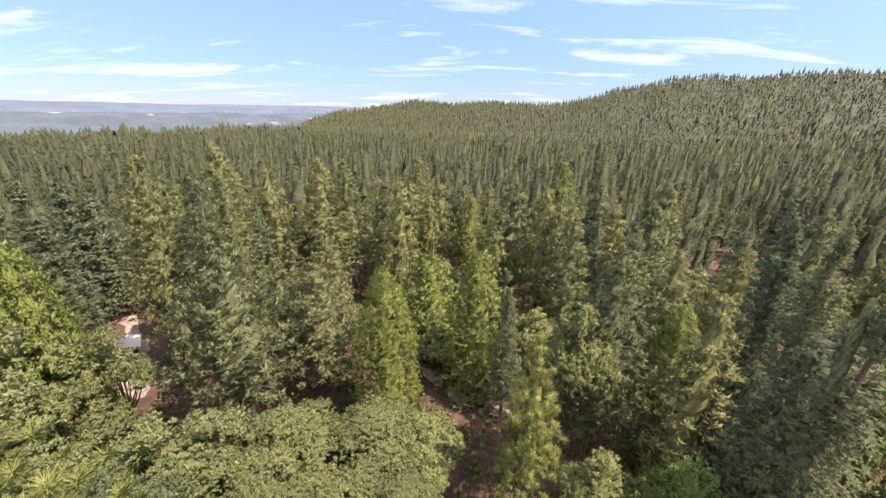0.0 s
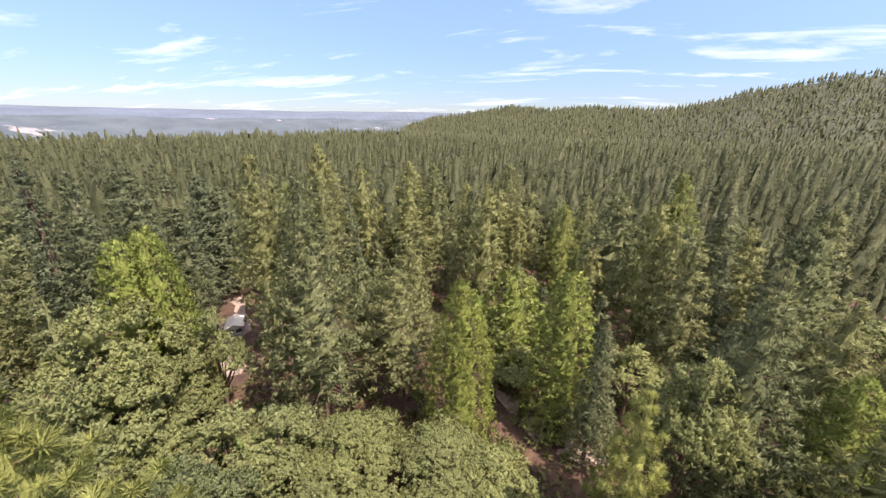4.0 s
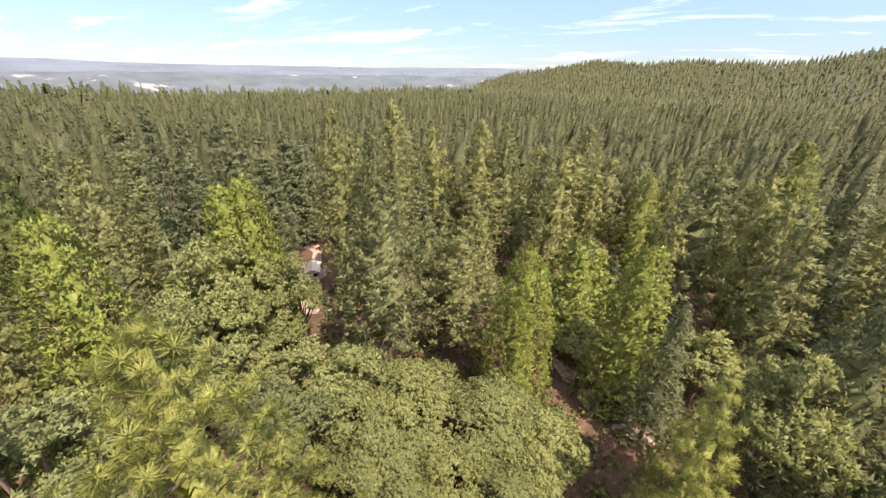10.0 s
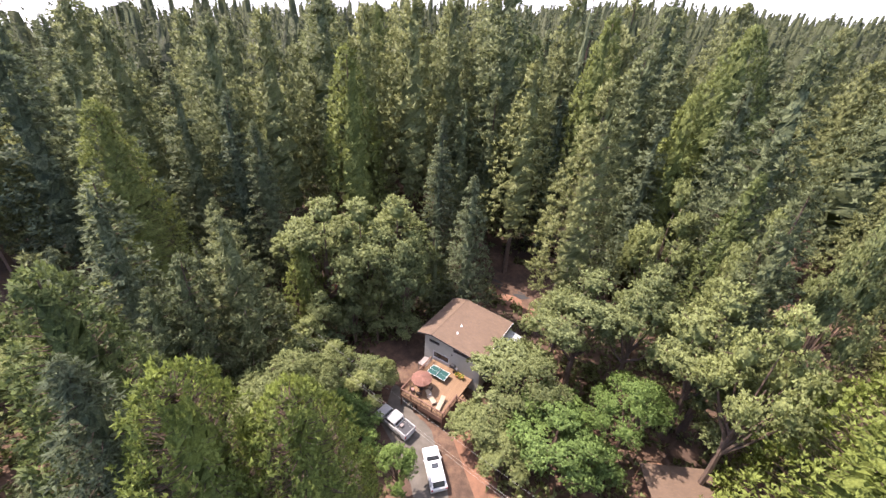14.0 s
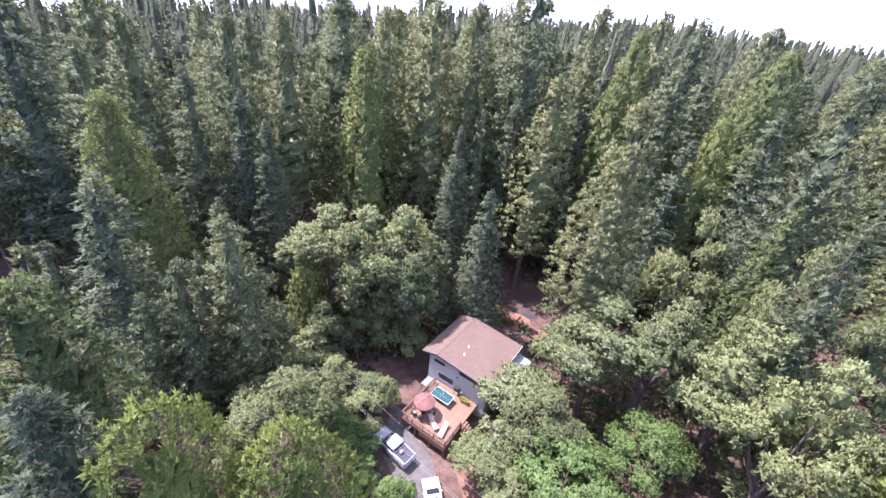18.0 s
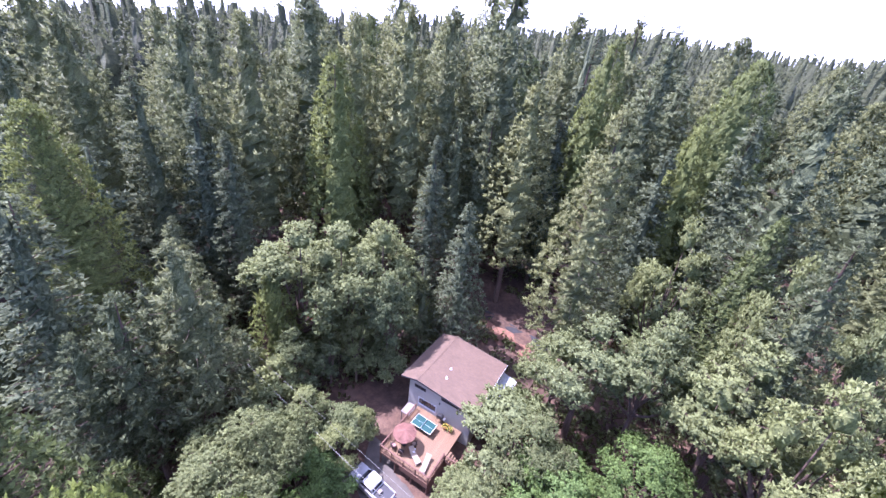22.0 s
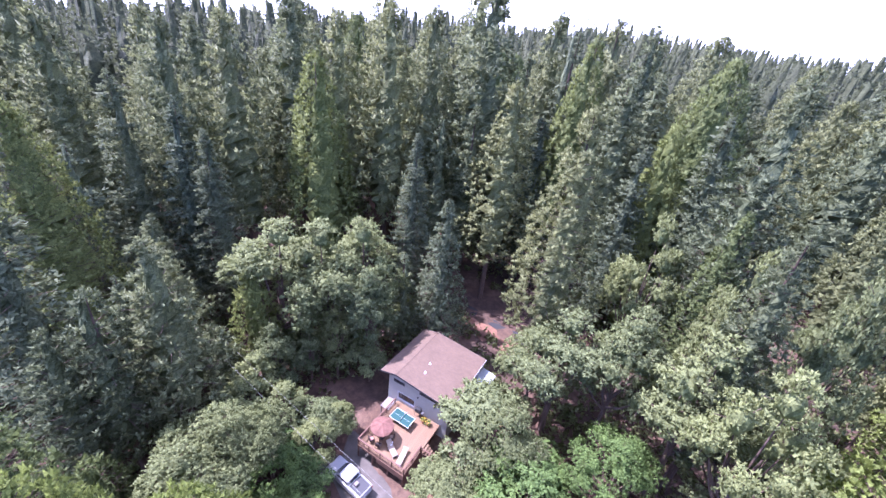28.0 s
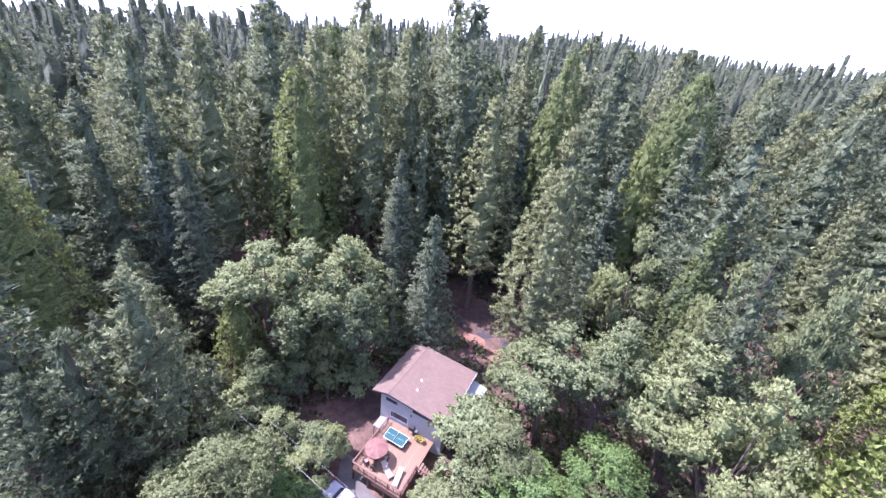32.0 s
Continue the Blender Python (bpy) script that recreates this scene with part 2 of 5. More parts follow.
# Valley colours carry painted haze; the pale patches are fields.
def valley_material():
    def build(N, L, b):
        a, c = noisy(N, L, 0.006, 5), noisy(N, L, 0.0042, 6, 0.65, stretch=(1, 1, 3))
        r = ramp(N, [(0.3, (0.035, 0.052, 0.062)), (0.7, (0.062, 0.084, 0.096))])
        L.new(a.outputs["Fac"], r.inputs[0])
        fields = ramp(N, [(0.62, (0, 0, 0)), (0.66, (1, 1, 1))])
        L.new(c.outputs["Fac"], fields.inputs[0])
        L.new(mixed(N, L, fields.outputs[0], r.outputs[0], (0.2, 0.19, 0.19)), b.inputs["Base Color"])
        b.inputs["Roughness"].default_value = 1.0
    return material("haze_tinted_valley", build)


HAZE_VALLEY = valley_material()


# ---- building blocks ----
def mesh_of(name, verts, faces, mat):
    me = bpy.data.meshes.new(name)
    me.from_pydata([tuple(v) for v in verts] if not isinstance(verts, np.ndarray) else verts.tolist(), [],
                   faces if not isinstance(faces, np.ndarray) else faces.tolist())
    me.materials.append(mat)
    me.update()
    return me


def foliage_mesh(name, v, f, mat, out, keep=0.38):
    """A mesh of loose triangles whose shading follows the crown's form: out gives, for each triangle or corner, the way out of its clump."""
    t = v.reshape(-1, 3, 3).copy()
    o = np.array(np.broadcast_to(out[:, None], t.shape) if out.ndim == 2 else out)
    nor = np.cross(t[:, 1] - t[:, 0], t[:, 2] - t[:, 0])
    nor /= np.maximum(np.linalg.norm(nor, axis=1, keepdims=True), 1e-9)
    turn = np.sum(nor * o.mean(1), 1) < 0
    t[turn] = t[turn][:, [0, 2, 1]]
    o[turn] = o[turn][:, [0, 2, 1]]
    nor[turn] *= -1
    soft = nor[:, None] * keep + o
    soft /= np.maximum(np.linalg.norm(soft, axis=2, keepdims=True), 1e-9)
    me = bpy.data.meshes.new(name)
    n = len(t)
    me.vertices.add(3 * n)
    me.loops.add(3 * n)
    me.polygons.add(n)
    me.vertices.foreach_set("co", t.astype(np.float32).ravel())
    me.loops.foreach_set("vertex_index", np.arange(3 * n, dtype=np.int32))
    me.polygons.foreach_set("loop_start", np.arange(0, 3 * n, 3, dtype=np.int32))
    me.polygons.foreach_set("use_smooth", np.ones(n, dtype=bool))
    me.update()
    me.materials.append(mat)
    me.normals_split_custom_set_from_vertices(soft.reshape(-1, 3).tolist())
    me.update()
    return me


def put(name, me, parent=None, m=None, label=""):
    ob = new(name, me)
    if parent:
        ob.parent = parent
    if m is not None:
        ob.matrix_basis = m
    if label:
        tagged(ob, label)
    return ob


# ---- terrain ----
# the forest's edge: bearing anticlockwise from +y, distance, angle at which its treetops stand over the camera
CREST = [(-180, 330, 7.4), (-150, 330, 5.0), (-130, 420, 1.2), (-95, 600, 0.0), (-70, 800, -1.8), (-20, 850, -1.9), (5, 850, -1.9),
         (13, 800, -1.6), (20, 760, -1.2), (31, 680, -1.4), (45, 640, -1.7),
         (60, 600, -1.7), (77, 500, -0.2), (88, 460, 0.8), (97, 440, 1.6), (105, 440, 2.4), (115, 400, 4.0), (127, 380, 6.0),
         (140, 420, 6.6), (150, 420, 7.4), (160, 370, 7.9), (170, 340, 7.8), (180, 330, 7.4)]
# the wooded ridge behind it: bearing, distance, angle of its treetops
RIDGE = [(-125, 1300, -3), (-95, 1400, 2.0), (-70, 1450, 4.6), (-48, 1450, 4.8), (-42, 1450, 5.1), (-38, 1470, 4.8), (-34, 1480, 5.3), (-30, 1480, 5.0),
         (-27, 1500, 4.2), (-23, 1500, 3.5), (-18, 1520, 2.15), (-14, 1540, 1.8), (-7, 1540, 2.1), (-0.5, 1540, 1.7), (4.2, 1540, 2.15),
         (8, 1560, 1.5), (12, 1580, 0.8), (15.5, 1600, 0.5), (19, 1620, -0.6), (26, 1650, -3)]
_b, _r = np.array(CREST, float), np.array(RIDGE, float)


def crest(az):
    d = np.interp(az, _b[:, 0], _b[:, 1])
    e = np.interp(az, _b[:, 0], _b[:, 2])
    return d, 40 + d * np.tan(np.radians(e)) - 22


def far_ridge(az):
    d = np.interp(az, _r[:, 0], _r[:, 1])
    e = np.interp(az, _r[:, 0], _r[:, 2])
    return d, np.where((az > -125) & (az < 26), 40 + d * np.tan(np.radians(e)) - 15, -90)


def height(x, y):
    """The ground's height, for arrays."""
    x, y = np.asarray(x, float), np.asarray(y, float)
    r, az = np.hypot(x, y), np.degrees(np.arctan2(-x, y))
    d, top = crest(az)
    k = np.clip((r - 62) / (d - 62), 0, 1)
    rise = top * k ** 1.05
    past = np.clip((r - d) / 700, 0, 1)
    down = rise * (1 - past) + (-70) * past
    d2, top2 = far_ridge(az)
    k2 = np.clip((r - 560) / (d2 - 560), 0, 1)
    back = np.clip((r - d2) / 500, 0, 1)
    folds = 1 + 0.06 * np.sin(az * 0.9 + r * 0.004) * np.sin(k2 * np.pi)
    hill = (-45 + (top2 + 45) * k2 ** 1.15 * folds) * (1 - back) - 90 * back
    roll = 1.2 * np.sin(x * 0.043 + 1.3) * np.cos(y * 0.037) * np.clip((r - 55) / 60, 0, 1)
    return np.maximum(down, np.where(r > 560, hill, -90)) + roll


def make_ground():
    rings = np.concatenate([np.arange(0, 60, 2.0), np.arange(60, 140, 4.0), np.geomspace(140, 1700, 60), np.geomspace(1800, 4900, 12)])
    seg = 200
    a = np.arange(seg) * 2 * np.pi / seg
    R, Aa = np.meshgrid(rings[1:], a, indexing="ij")
    X, Y = R * np.sin(Aa), R * np.cos(Aa)
    Z = height(X, Y) + np.where(R > 30, 0.25 * np.sin(X * 0.9) * np.sin(Y * 0.7), 0) * (R < 200)
    v = np.vstack([[[0, 0, 0]], np.stack([X, Y, Z], -1).reshape(-1, 3)])
    f = []
    n = len(rings) - 1
    for j in range(seg):
        f.append((0, 1 + (j + 1) % seg, 1 + j))
    for i in range(n - 1):
        b0, b1 = 1 + i * seg, 1 + (i + 1) * seg
        for j in range(seg):
            k = (j + 1) % seg
            f.append((b0 + j, b0 + k, b1 + k, b1 + j))
    me = mesh_of("ground", v, f, SOIL)
    me.materials.append(BRUSH)
    for p in me.polygons:
        p.use_smooth = True
        p.material_index = 1 if math.hypot(p.center[0], p.center[1]) > 150 else 0
    tagged(put("ground", me), "reddish-brown forest soil with needles and dry grass", "ground", kind="structure")


make_ground()


def make_ridges():
    """Plateaus across the valley, with the haze put into their colours."""
    def ridge(name, dist, lo, hi, base, crest_h, rough, seed, mat, label, hump=(0, 1, 0)):
        n = 160
        az = np.linspace(lo, hi, n)
        rs = np.random.RandomState(seed)
        h = np.zeros(n)
        for k, amp in ((3, 1.0), (7, 0.6), (15, 0.35), (31, 0.22), (60, 0.14)):
            h += amp * np.sin(np.linspace(0, k * 2.1, n) + rs.rand() * 6)
        h = crest_h + rough * h + hump[2] * np.exp(-((az - hump[0]) / hump[1]) ** 2)
        rows = []
        for back, lift in ((-0.22, 0.0), (-0.12, 0.45), (-0.05, 0.85), (0, 1.0), (0.1, 0.95)):
            d = dist * (1 + back) * (1 + 0.02 * np.sin(az * 0.6 + back * 40))
            rows.append(np.stack([-d * np.sin(np.radians(az)), d * np.cos(np.radians(az)), base + (h - base) * lift], -1))
        v = np.concatenate(rows)
        f = [(i * n + j, i * n + j + 1, (i + 1) * n + j + 1, (i + 1) * n + j) for i in range(len(rows) - 1) for j in range(n - 1)]
        me = mesh_of(name, v, f, mat)
        tagged(put(name, me), label, "hills", kind="structure")
    ridge("backdrop_plateau", 4500, -5, 125, -90, 128, 9, 3, HAZE_HILL, "long plateau on the horizon, tinted blue for haze")
    ridge("backdrop_valley", 3300, 0, 118, -90, 38, 9, 8, HAZE_VALLEY, "wooded valley hills, tinted blue-grey for haze")
    ridge("backdrop_knoll", 2700, 76, 93, -90, 30, 5, 5, HAZE_VALLEY, "low dark knoll beyond the forest, tinted for haze", (84, 4.2, 62))
    ridge("backdrop_small_knoll", 2400, 58, 74, -90, -2, 4, 6, HAZE_VALLEY, "small dark wooded knoll in the valley, tinted for haze", (66, 3.0, 40))


make_ridges()


# ---- trees ----
def unit(v):
    return v / np.maximum(np.linalg.norm(v, axis=-1, keepdims=True), 1e-9)


def blades(c, d, length, width, rs, fold=0.0):
    """Triangles that start at c and point along d; arrays."""
    n = len(c)
    side = unit(np.cross(d, rs.normal(size=(n, 3))))
    w = (width * (0.7 + 0.6 * rs.rand(n)))[:, None] * side
    l = (length * (0.7 + 0.6 * rs.rand(n)))[:, None] * d
    v = np.stack([c - w * 0.5 + l * 0.15, c + w * 0.5 + l * 0.15, c + l], 1).reshape(-1, 3)
    return v, np.arange(3 * n).reshape(-1, 3)


def tube(path, radii, sides=6):
    """A tapered tube along a path."""
    path = np.asarray(path, float)
    v, f = [], []
    for i, (p, r) in enumerate(zip(path, radii)):
        t = path[min(i + 1, len(path) - 1)] - path[max(i - 1, 0)]
        t = t / max(np.linalg.norm(t), 1e-9)
        a = np.cross(t, (0.31, 0.87, 0.12)); a /= np.linalg.norm(a)
        b = np.cross(t, a)
        for k in range(sides):
            q = 2 * math.pi * k / sides
            v.append(p + r * (math.cos(q) * a + math.sin(q) * b))
    for i in range(len(path) - 1):
        for k in range(sides):
            k2 = (k + 1) % sides
            f.append((i * sides + k, i * sides + k2, (i + 1) * sides + k2, (i + 1) * sides + k))
    return v, f


def merge(parts):
    v, f, n = [], [], 0
    for a, b in parts:
        v.extend(tuple(q) for q in a)
        f.extend(tuple(int(i) + n for i in q) for q in b)
        n += len(a)
    return v, f


def stack(parts):
    v, f, n = [], [], 0
    for a, b in parts:
        v.append(a); f.append(b + n); n += len(a)
    return np.concatenate(v), np.concatenate(f)


def icosahedron():
    ico = bmesh.new()
    bmesh.ops.create_icosphere(ico, subdivisions=2, radius=1.0)
    tri = np.array([[w.co[:] for w in p.verts] for p in ico.faces])
    ico.free()
    return tri


PROFILE = {
    "pine": lambda u: np.clip((1 - u) / 0.8, 0, 1) ** 0.82 * (0.66 + 0.34 * np.minimum(1, u * 4)),
    "fir": lambda u: np.clip(1 - u, 0, 1) ** 0.85 * (0.8 + 0.2 * np.minimum(1, u * 6)),
    "cedar": lambda u: np.clip(1 - u, 0, 1) ** 0.68 * (0.66 + 0.34 * np.minimum(1, u * 5)),
}
SHAPE = {"pine": "pine", "fir": "fir", "cedar": "cedar", "gold_cedar": "cedar", "gold_pine": "pine"}
CROWN_FROM = {"pine": 0.25, "fir": 0.14, "cedar": 0.12}
# for each kind: a tuft's radius, how full the crown is, blades in a tuft; far, near and close models
BUILD = {
    "pine": ((0.6, 1.2, 13), (0.5, 1.1, 20), (0.6, 1.0, 130)),
    "fir": ((0.6, 2.0, 9), (0.5, 2.1, 11), (0.45, 2.2, 18)),
    "cedar": ((0.55, 1.7, 8), (0.44, 1.8, 9), (0.36, 1.8, 12)),
}
FORM = {"pine": (1.0, 1.0, 0.9), "fir": (1.2, 1.2, 0.5), "cedar": (0.78, 0.78, 1.3)}
ICO = icosahedron()


def clumps(c, size, out, form, nblade, rs, long=0.85, wide=0.3, droop=0.15, spread=1.0, own=0.55):
    """Tufts of needles or leaves: blades that fan out of a twig's end. Gives corners and the ways out."""
    n = len(c)
    form = np.array(form)
    lift = np.array([0, 0, 0.22])
    d = unit(rs.normal(size=(n, nblade, 3)) * spread + out[:, None] * 0.45 + lift)
    start = c[:, None] + d * (size[:, None] * rs.uniform(0.0, 0.45, (n, nblade)))[..., None] * form
    point = unit(d * form + rs.normal(size=d.shape) * 0.3 + (0, 0, droop))
    sz = np.repeat(size, nblade)
    v, _ = blades(start.reshape(-1, 3), point.reshape(-1, 3), sz * long, sz * wide, rs)
    o = unit(d * own + out[:, None] * 0.9 + lift).reshape(-1, 1, 3)
    return v.reshape(-1, 3, 3), np.repeat(o, 3, 1)


def soup(P):
    """Triangles of a closed-round grid of points, rings by sides."""
    Q = np.roll(P, -1, axis=-2)
    a, b, c, d = P[..., :-1, :, :], Q[..., :-1, :, :], Q[..., 1:, :, :], P[..., 1:, :, :]
    return np.stack([np.stack([a, b, c], -2), np.stack([a, c, d], -2)], -3).reshape(-1, 3, 3)


def mantle(rs, H, R, frm, profile, share, sides, rings, layered):
    """The rough mantle of needles round a conifer's limbs: shelves and hollows, ragged everywhere."""
    u = np.linspace(0, 0.965, rings)[:, None]
    a = np.arange(sides)[None] * 2 * np.pi / sides + np.arange(rings)[:, None] * 0.37 + rs.normal(size=(rings, sides)) * 0.12
    lobes = 1 + 0.1 * np.sin(2 * a + rs.rand() * 6 + 7 * u) + 0.1 * np.sin(5 * a + 23 * u + rs.rand() * 6)
    shelf = 1 - layered * (np.arange(rings)[:, None] % 2)
    r = share * R * profile(u) * lobes * shelf * rs.uniform(0.6, 1.2, (rings, sides)) + 0.04
    z = H * (frm + (1 - frm) * u) + rs.normal(size=(rings, sides)) * 0.22 * (u < 0.95) + 0.05 * r
    return soup(np.stack([r * np.cos(a), r * np.sin(a), z], -1)).reshape(-1, 3)


def conifer(kind, seed, level, H, R):
    """Meshes of a conifer H high whose crown reaches R out."""
    rs = np.random.RandomState(seed)
    shape = SHAPE[kind]
    puff, full, nblade = BUILD[shape][level]
    frm, prof = CROWN_FROM[shape], PROFILE[shape]
    if kind == "gold_cedar":
        frm, prof = 0.06, lambda u: np.clip(1 - u, 0, 1) ** 0.52
    if kind == "gold_pine":
        prof = lambda u: np.clip(1 - u, 0, 1) ** 0.78
    bend = rs.normal(size=2) * 0.012 * H
    zs = np.linspace(0, H * 0.98, 9)
    path = np.stack([bend[0] * (zs / H) ** 2, bend[1] * (zs / H) ** 2, zs], -1)
    wood = [tube(path, 0.0125 * H * (1 - zs / H) ** 0.8 + 0.02, 8 if level else 5)]
    us = np.linspace(0, 1, 200)
    mass = prof(us) + 0.16
    area = 2 * np.pi * R * H * (1 - frm) * prof(us).mean()
    n = int(full * area / (np.pi * puff ** 2))
    per = {"pine": 2, "fir": 3, "cedar": 1}[shape]
    nb = max(14, n // per)
    u = np.interp(np.sort(rs.rand(nb)), np.cumsum(mass) / mass.sum(), us)
    top = max(8, nb // 14)
    u[-top:] = np.linspace(0.86, 0.995, top)
    if shape == "fir":
        tiers = max(8, int(H * (1 - frm) / 0.95))
        u[:-top] = (np.round(u[:-top] * tiers) + rs.normal(size=nb - top) * 0.25) / tiers
        u = np.clip(u, 0, 0.995)
    ang = np.arange(nb) * 2.399 + rs.normal(size=nb) * 0.5
    lobe = 1 + 0.1 * np.sin(ang * 2 + rs.rand() * 6 + u * 7) + 0.09 * np.sin(ang * 3 + u * 19 + rs.rand() * 6) + 0.07 * np.sin(u * 37 + rs.rand() * 6)
    reach = R * prof(u) * rs.uniform(0.86, 1.08, nb) * (0.4 + 0.6 * lobe) + 0.1
    z0 = H * (frm + (1 - frm) * u)
    slope = {"pine": 0.0 + 0.5 * u, "fir": -0.25 + 0.5 * u, "cedar": 0.15 + 0.5 * u}[shape]
    o = np.stack([np.cos(ang), np.sin(ang), 0 * ang], -1)
    side = np.stack([-o[:, 1], o[:, 0], 0 * ang], -1)
    root = np.stack([bend[0] * (z0 / H) ** 2, bend[1] * (z0 / H) ** 2, z0], -1)
    bow = {"pine": 0.22, "fir": -0.12, "cedar": 0.25}[shape]

    def at(i, s):
        s = s[..., None]
        up = slope[i][..., None] * s + bow * (s * s - s)
        return root[i] + reach[i][..., None] * (o[i] * s + np.array([0, 0, 1.0]) * up)
    s0 = np.linspace(1.0, {"pine": 0.7, "fir": 0.45, "cedar": 1.0}[shape], per)
    i = np.repeat(np.arange(nb), per)
    s = np.clip(np.tile(s0, nb) + rs.normal(size=len(i)) * 0.07, 0.2, 1.08)
    spread = reach[i] * {"pine": 0.2, "fir": 0.17, "cedar": 0.16}[shape] + 0.1
    c = at(i, s) + side[i] * (rs.normal(size=len(i)) * spread)[:, None]
    c[:, 2] += rs.normal(size=len(i)) * {"pine": 0.4, "fir": 0.15, "cedar": 0.4}[shape] * puff
    size = puff * rs.uniform(0.65, 1.2, len(i)) * np.clip(0.2 + reach[i] / (1.6 * puff), 0.32, 1)
    out = unit(o[i] + (0, 0, 0.3))
    if level:
        for k in range(0, nb, 3 if level == 1 else 2):
            if reach[k] > 0.8:
                line = at(np.array([k, k, k]), np.array([0, 0.5, 0.95]))
                wood.append(tube(line, (0.03 + 0.012 * reach[k], 0.03, 0.012), 4))
    v, w = clumps(c, size, out, FORM[shape], nblade, rs, long=(1.0, 0.95, 0.85)[level],
                  wide={"pine": (0.5, 0.36, 0.085), "fir": (0.5, 0.44, 0.32), "cedar": (0.55, 0.5, 0.42)}[shape][level], droop={"pine": 0.22, "fir": -0.22, "cedar": 0.3}[shape], own={"pine": 1.3, "fir": 0.5, "cedar": 0.6}[shape])
    # the dense inner crown
    v2 = mantle(rs, H, R, frm + 0.02, prof, {"pine": 0.3 if level == 2 else 0.44, "fir": 0.32, "cedar": 0.56}[shape], (11, 15, 18)[level], max(10, int(H * (0.75, 1.1, 1.5)[level])), 0.1).reshape(-1, 3, 3)
    mid = v2.mean(1)
    w2 = np.repeat(unit(unit(mid * (1, 1, 0)) + (0, 0, 0.3) + rs.normal(size=mid.shape) * 0.3)[:, None], 3, 1)
    return mesh_of("trunk", *merge(wood), BARK), foliage_mesh("crown", np.concatenate([v, v2]), None, LEAF[kind], np.concatenate([w, w2]))


def broadleaf(kind, seed, level, H, R):
    """Meshes of an oak or maple H high whose crown reaches R out."""
    rs = np.random.RandomState(seed)
    fork = H * rs.uniform(0.24, 0.36)
    wood = [tube([(0, 0, -0.2), (0.1, 0.05, fork * 0.5), (0.15, -0.1, fork), (0.1, 0.2, H * 0.6)], (0.02 * H, 0.017 * H, 0.013 * H, 0.06), 7)]
    puff, nblade, full = ((0.5, 11, 1.3), (0.34, 12, 1.3), (0.28, 17, 1.4))[level]
    # great boughs, each with its own cloud of clumps at its own height
    nbig = rs.randint(11, 15)
    ba = np.arange(nbig) * 2.399 + rs.normal(size=nbig) * 0.3
    far = R * np.sqrt(rs.uniform(0.06, 0.5, nbig))
    bz = H * (0.78 - 0.5 * (far / R) ** 1.7 * rs.uniform(0.7, 1.3, nbig))
    big = np.stack([far * np.cos(ba), far * np.sin(ba), bz], -1)
    big = np.vstack([big, [[0.06 * R, -0.05 * R, H * 0.8]]])
    br = np.append(R * rs.uniform(0.3, 0.42, nbig), R * 0.36)
    squash = np.append(rs.uniform(0.55, 0.95, nbig), 0.9) * min(1.25, max(0.8, 0.28 * H / R))
    area = (4 * np.pi * br ** 2 * 0.6).sum()
    n = int(full * area / (np.pi * puff ** 2))
    which = rs.choice(len(big), size=n, p=br ** 2 / (br ** 2).sum())
    way = unit(rs.normal(size=(n, 3)) + (0, 0, 0.6) + unit(big[which] - (0, 0, H * 0.5)) * 0.7)
    c = big[which] + way * (br[which] * rs.uniform(0.62, 1.12, n))[:, None] * np.stack([np.ones(n), np.ones(n), squash[which]], -1)
    c[:, 2] = np.maximum(c[:, 2], H * 0.13)
    size = puff * rs.uniform(0.6, 1.25, n)
    for q in big:
        s = np.array([0.12, 0, fork * rs.uniform(0.8, 1.1)])
        wood.append(tube([s, s * 0.5 + q * 0.5 + (0, 0, -0.02 * H), q], (0.009 * H, 0.006 * H, 0.03), 5))
    if level:
        for q, k in list(zip(c, which))[::9]:
            wood.append(tube([big[k], q], (0.04, 0.012), 3))
    out = unit(way * 0.6 + unit(c - (0, 0, H * 0.45)) * 0.7)
    v, w = clumps(c, size, out, (1.15, 1.15, 0.7), nblade, rs, long=(0.7, 0.72, 0.66)[level], wide=(0.52, 0.5, 0.46)[level], droop=-0.05, own=0.7)
    # the leafy heart of each bough
    heart = ICO[None] * (1 + 0.16 * np.sin(ICO[None] @ np.array([5.1, 3.7, 4.3]) + np.arange(len(big))[:, None, None] * 1.7))[..., None]
    heart = big[:, None, None] + heart * (0.46 * br[:, None] * np.stack([np.ones_like(br), np.ones_like(br), squash], -1))[:, None, None]
    heart = heart.reshape(-1, 3, 3)
    hw = np.repeat(unit(unit(heart.mean(1) - np.repeat(big, len(ICO), 0)) + rs.normal(size=(len(heart), 3)) * 0.3)[:, None], 3, 1)
    v, w = np.concatenate([v, heart]), np.concatenate([w, hw])
    return mesh_of("trunk", *merge(wood), BARK), foliage_mesh("crown", v, None, LEAF[kind], w)


WORDS = {
    "pine": ("pine_tree", "tall ponderosa pine with tufted yellow-green needles", "pine tree"),
    "fir": ("fir_tree", "dark blue-green fir with layered drooping branches", "fir tree"),
    "cedar": ("cedar_tree", "dense conical bright green incense cedar", "cedar tree"),
    "oak": ("oak_tree", "spreading oak with grey-green clumped leaves", "oak tree"),
    "maple": ("broadleaf_tree", "small broadleaf tree with fresh bright green leaves", "tree"),
}
WORDS["gold_cedar"] = ("cedar_tree", "full incense cedar with bright yellow-green sprays", "cedar tree")
WORDS["gold_pine"] = ("pine_tree", "young ponderosa pine with a sunlit tone in its puffy yellow-green tufts", "pine tree")
MODELS = {}


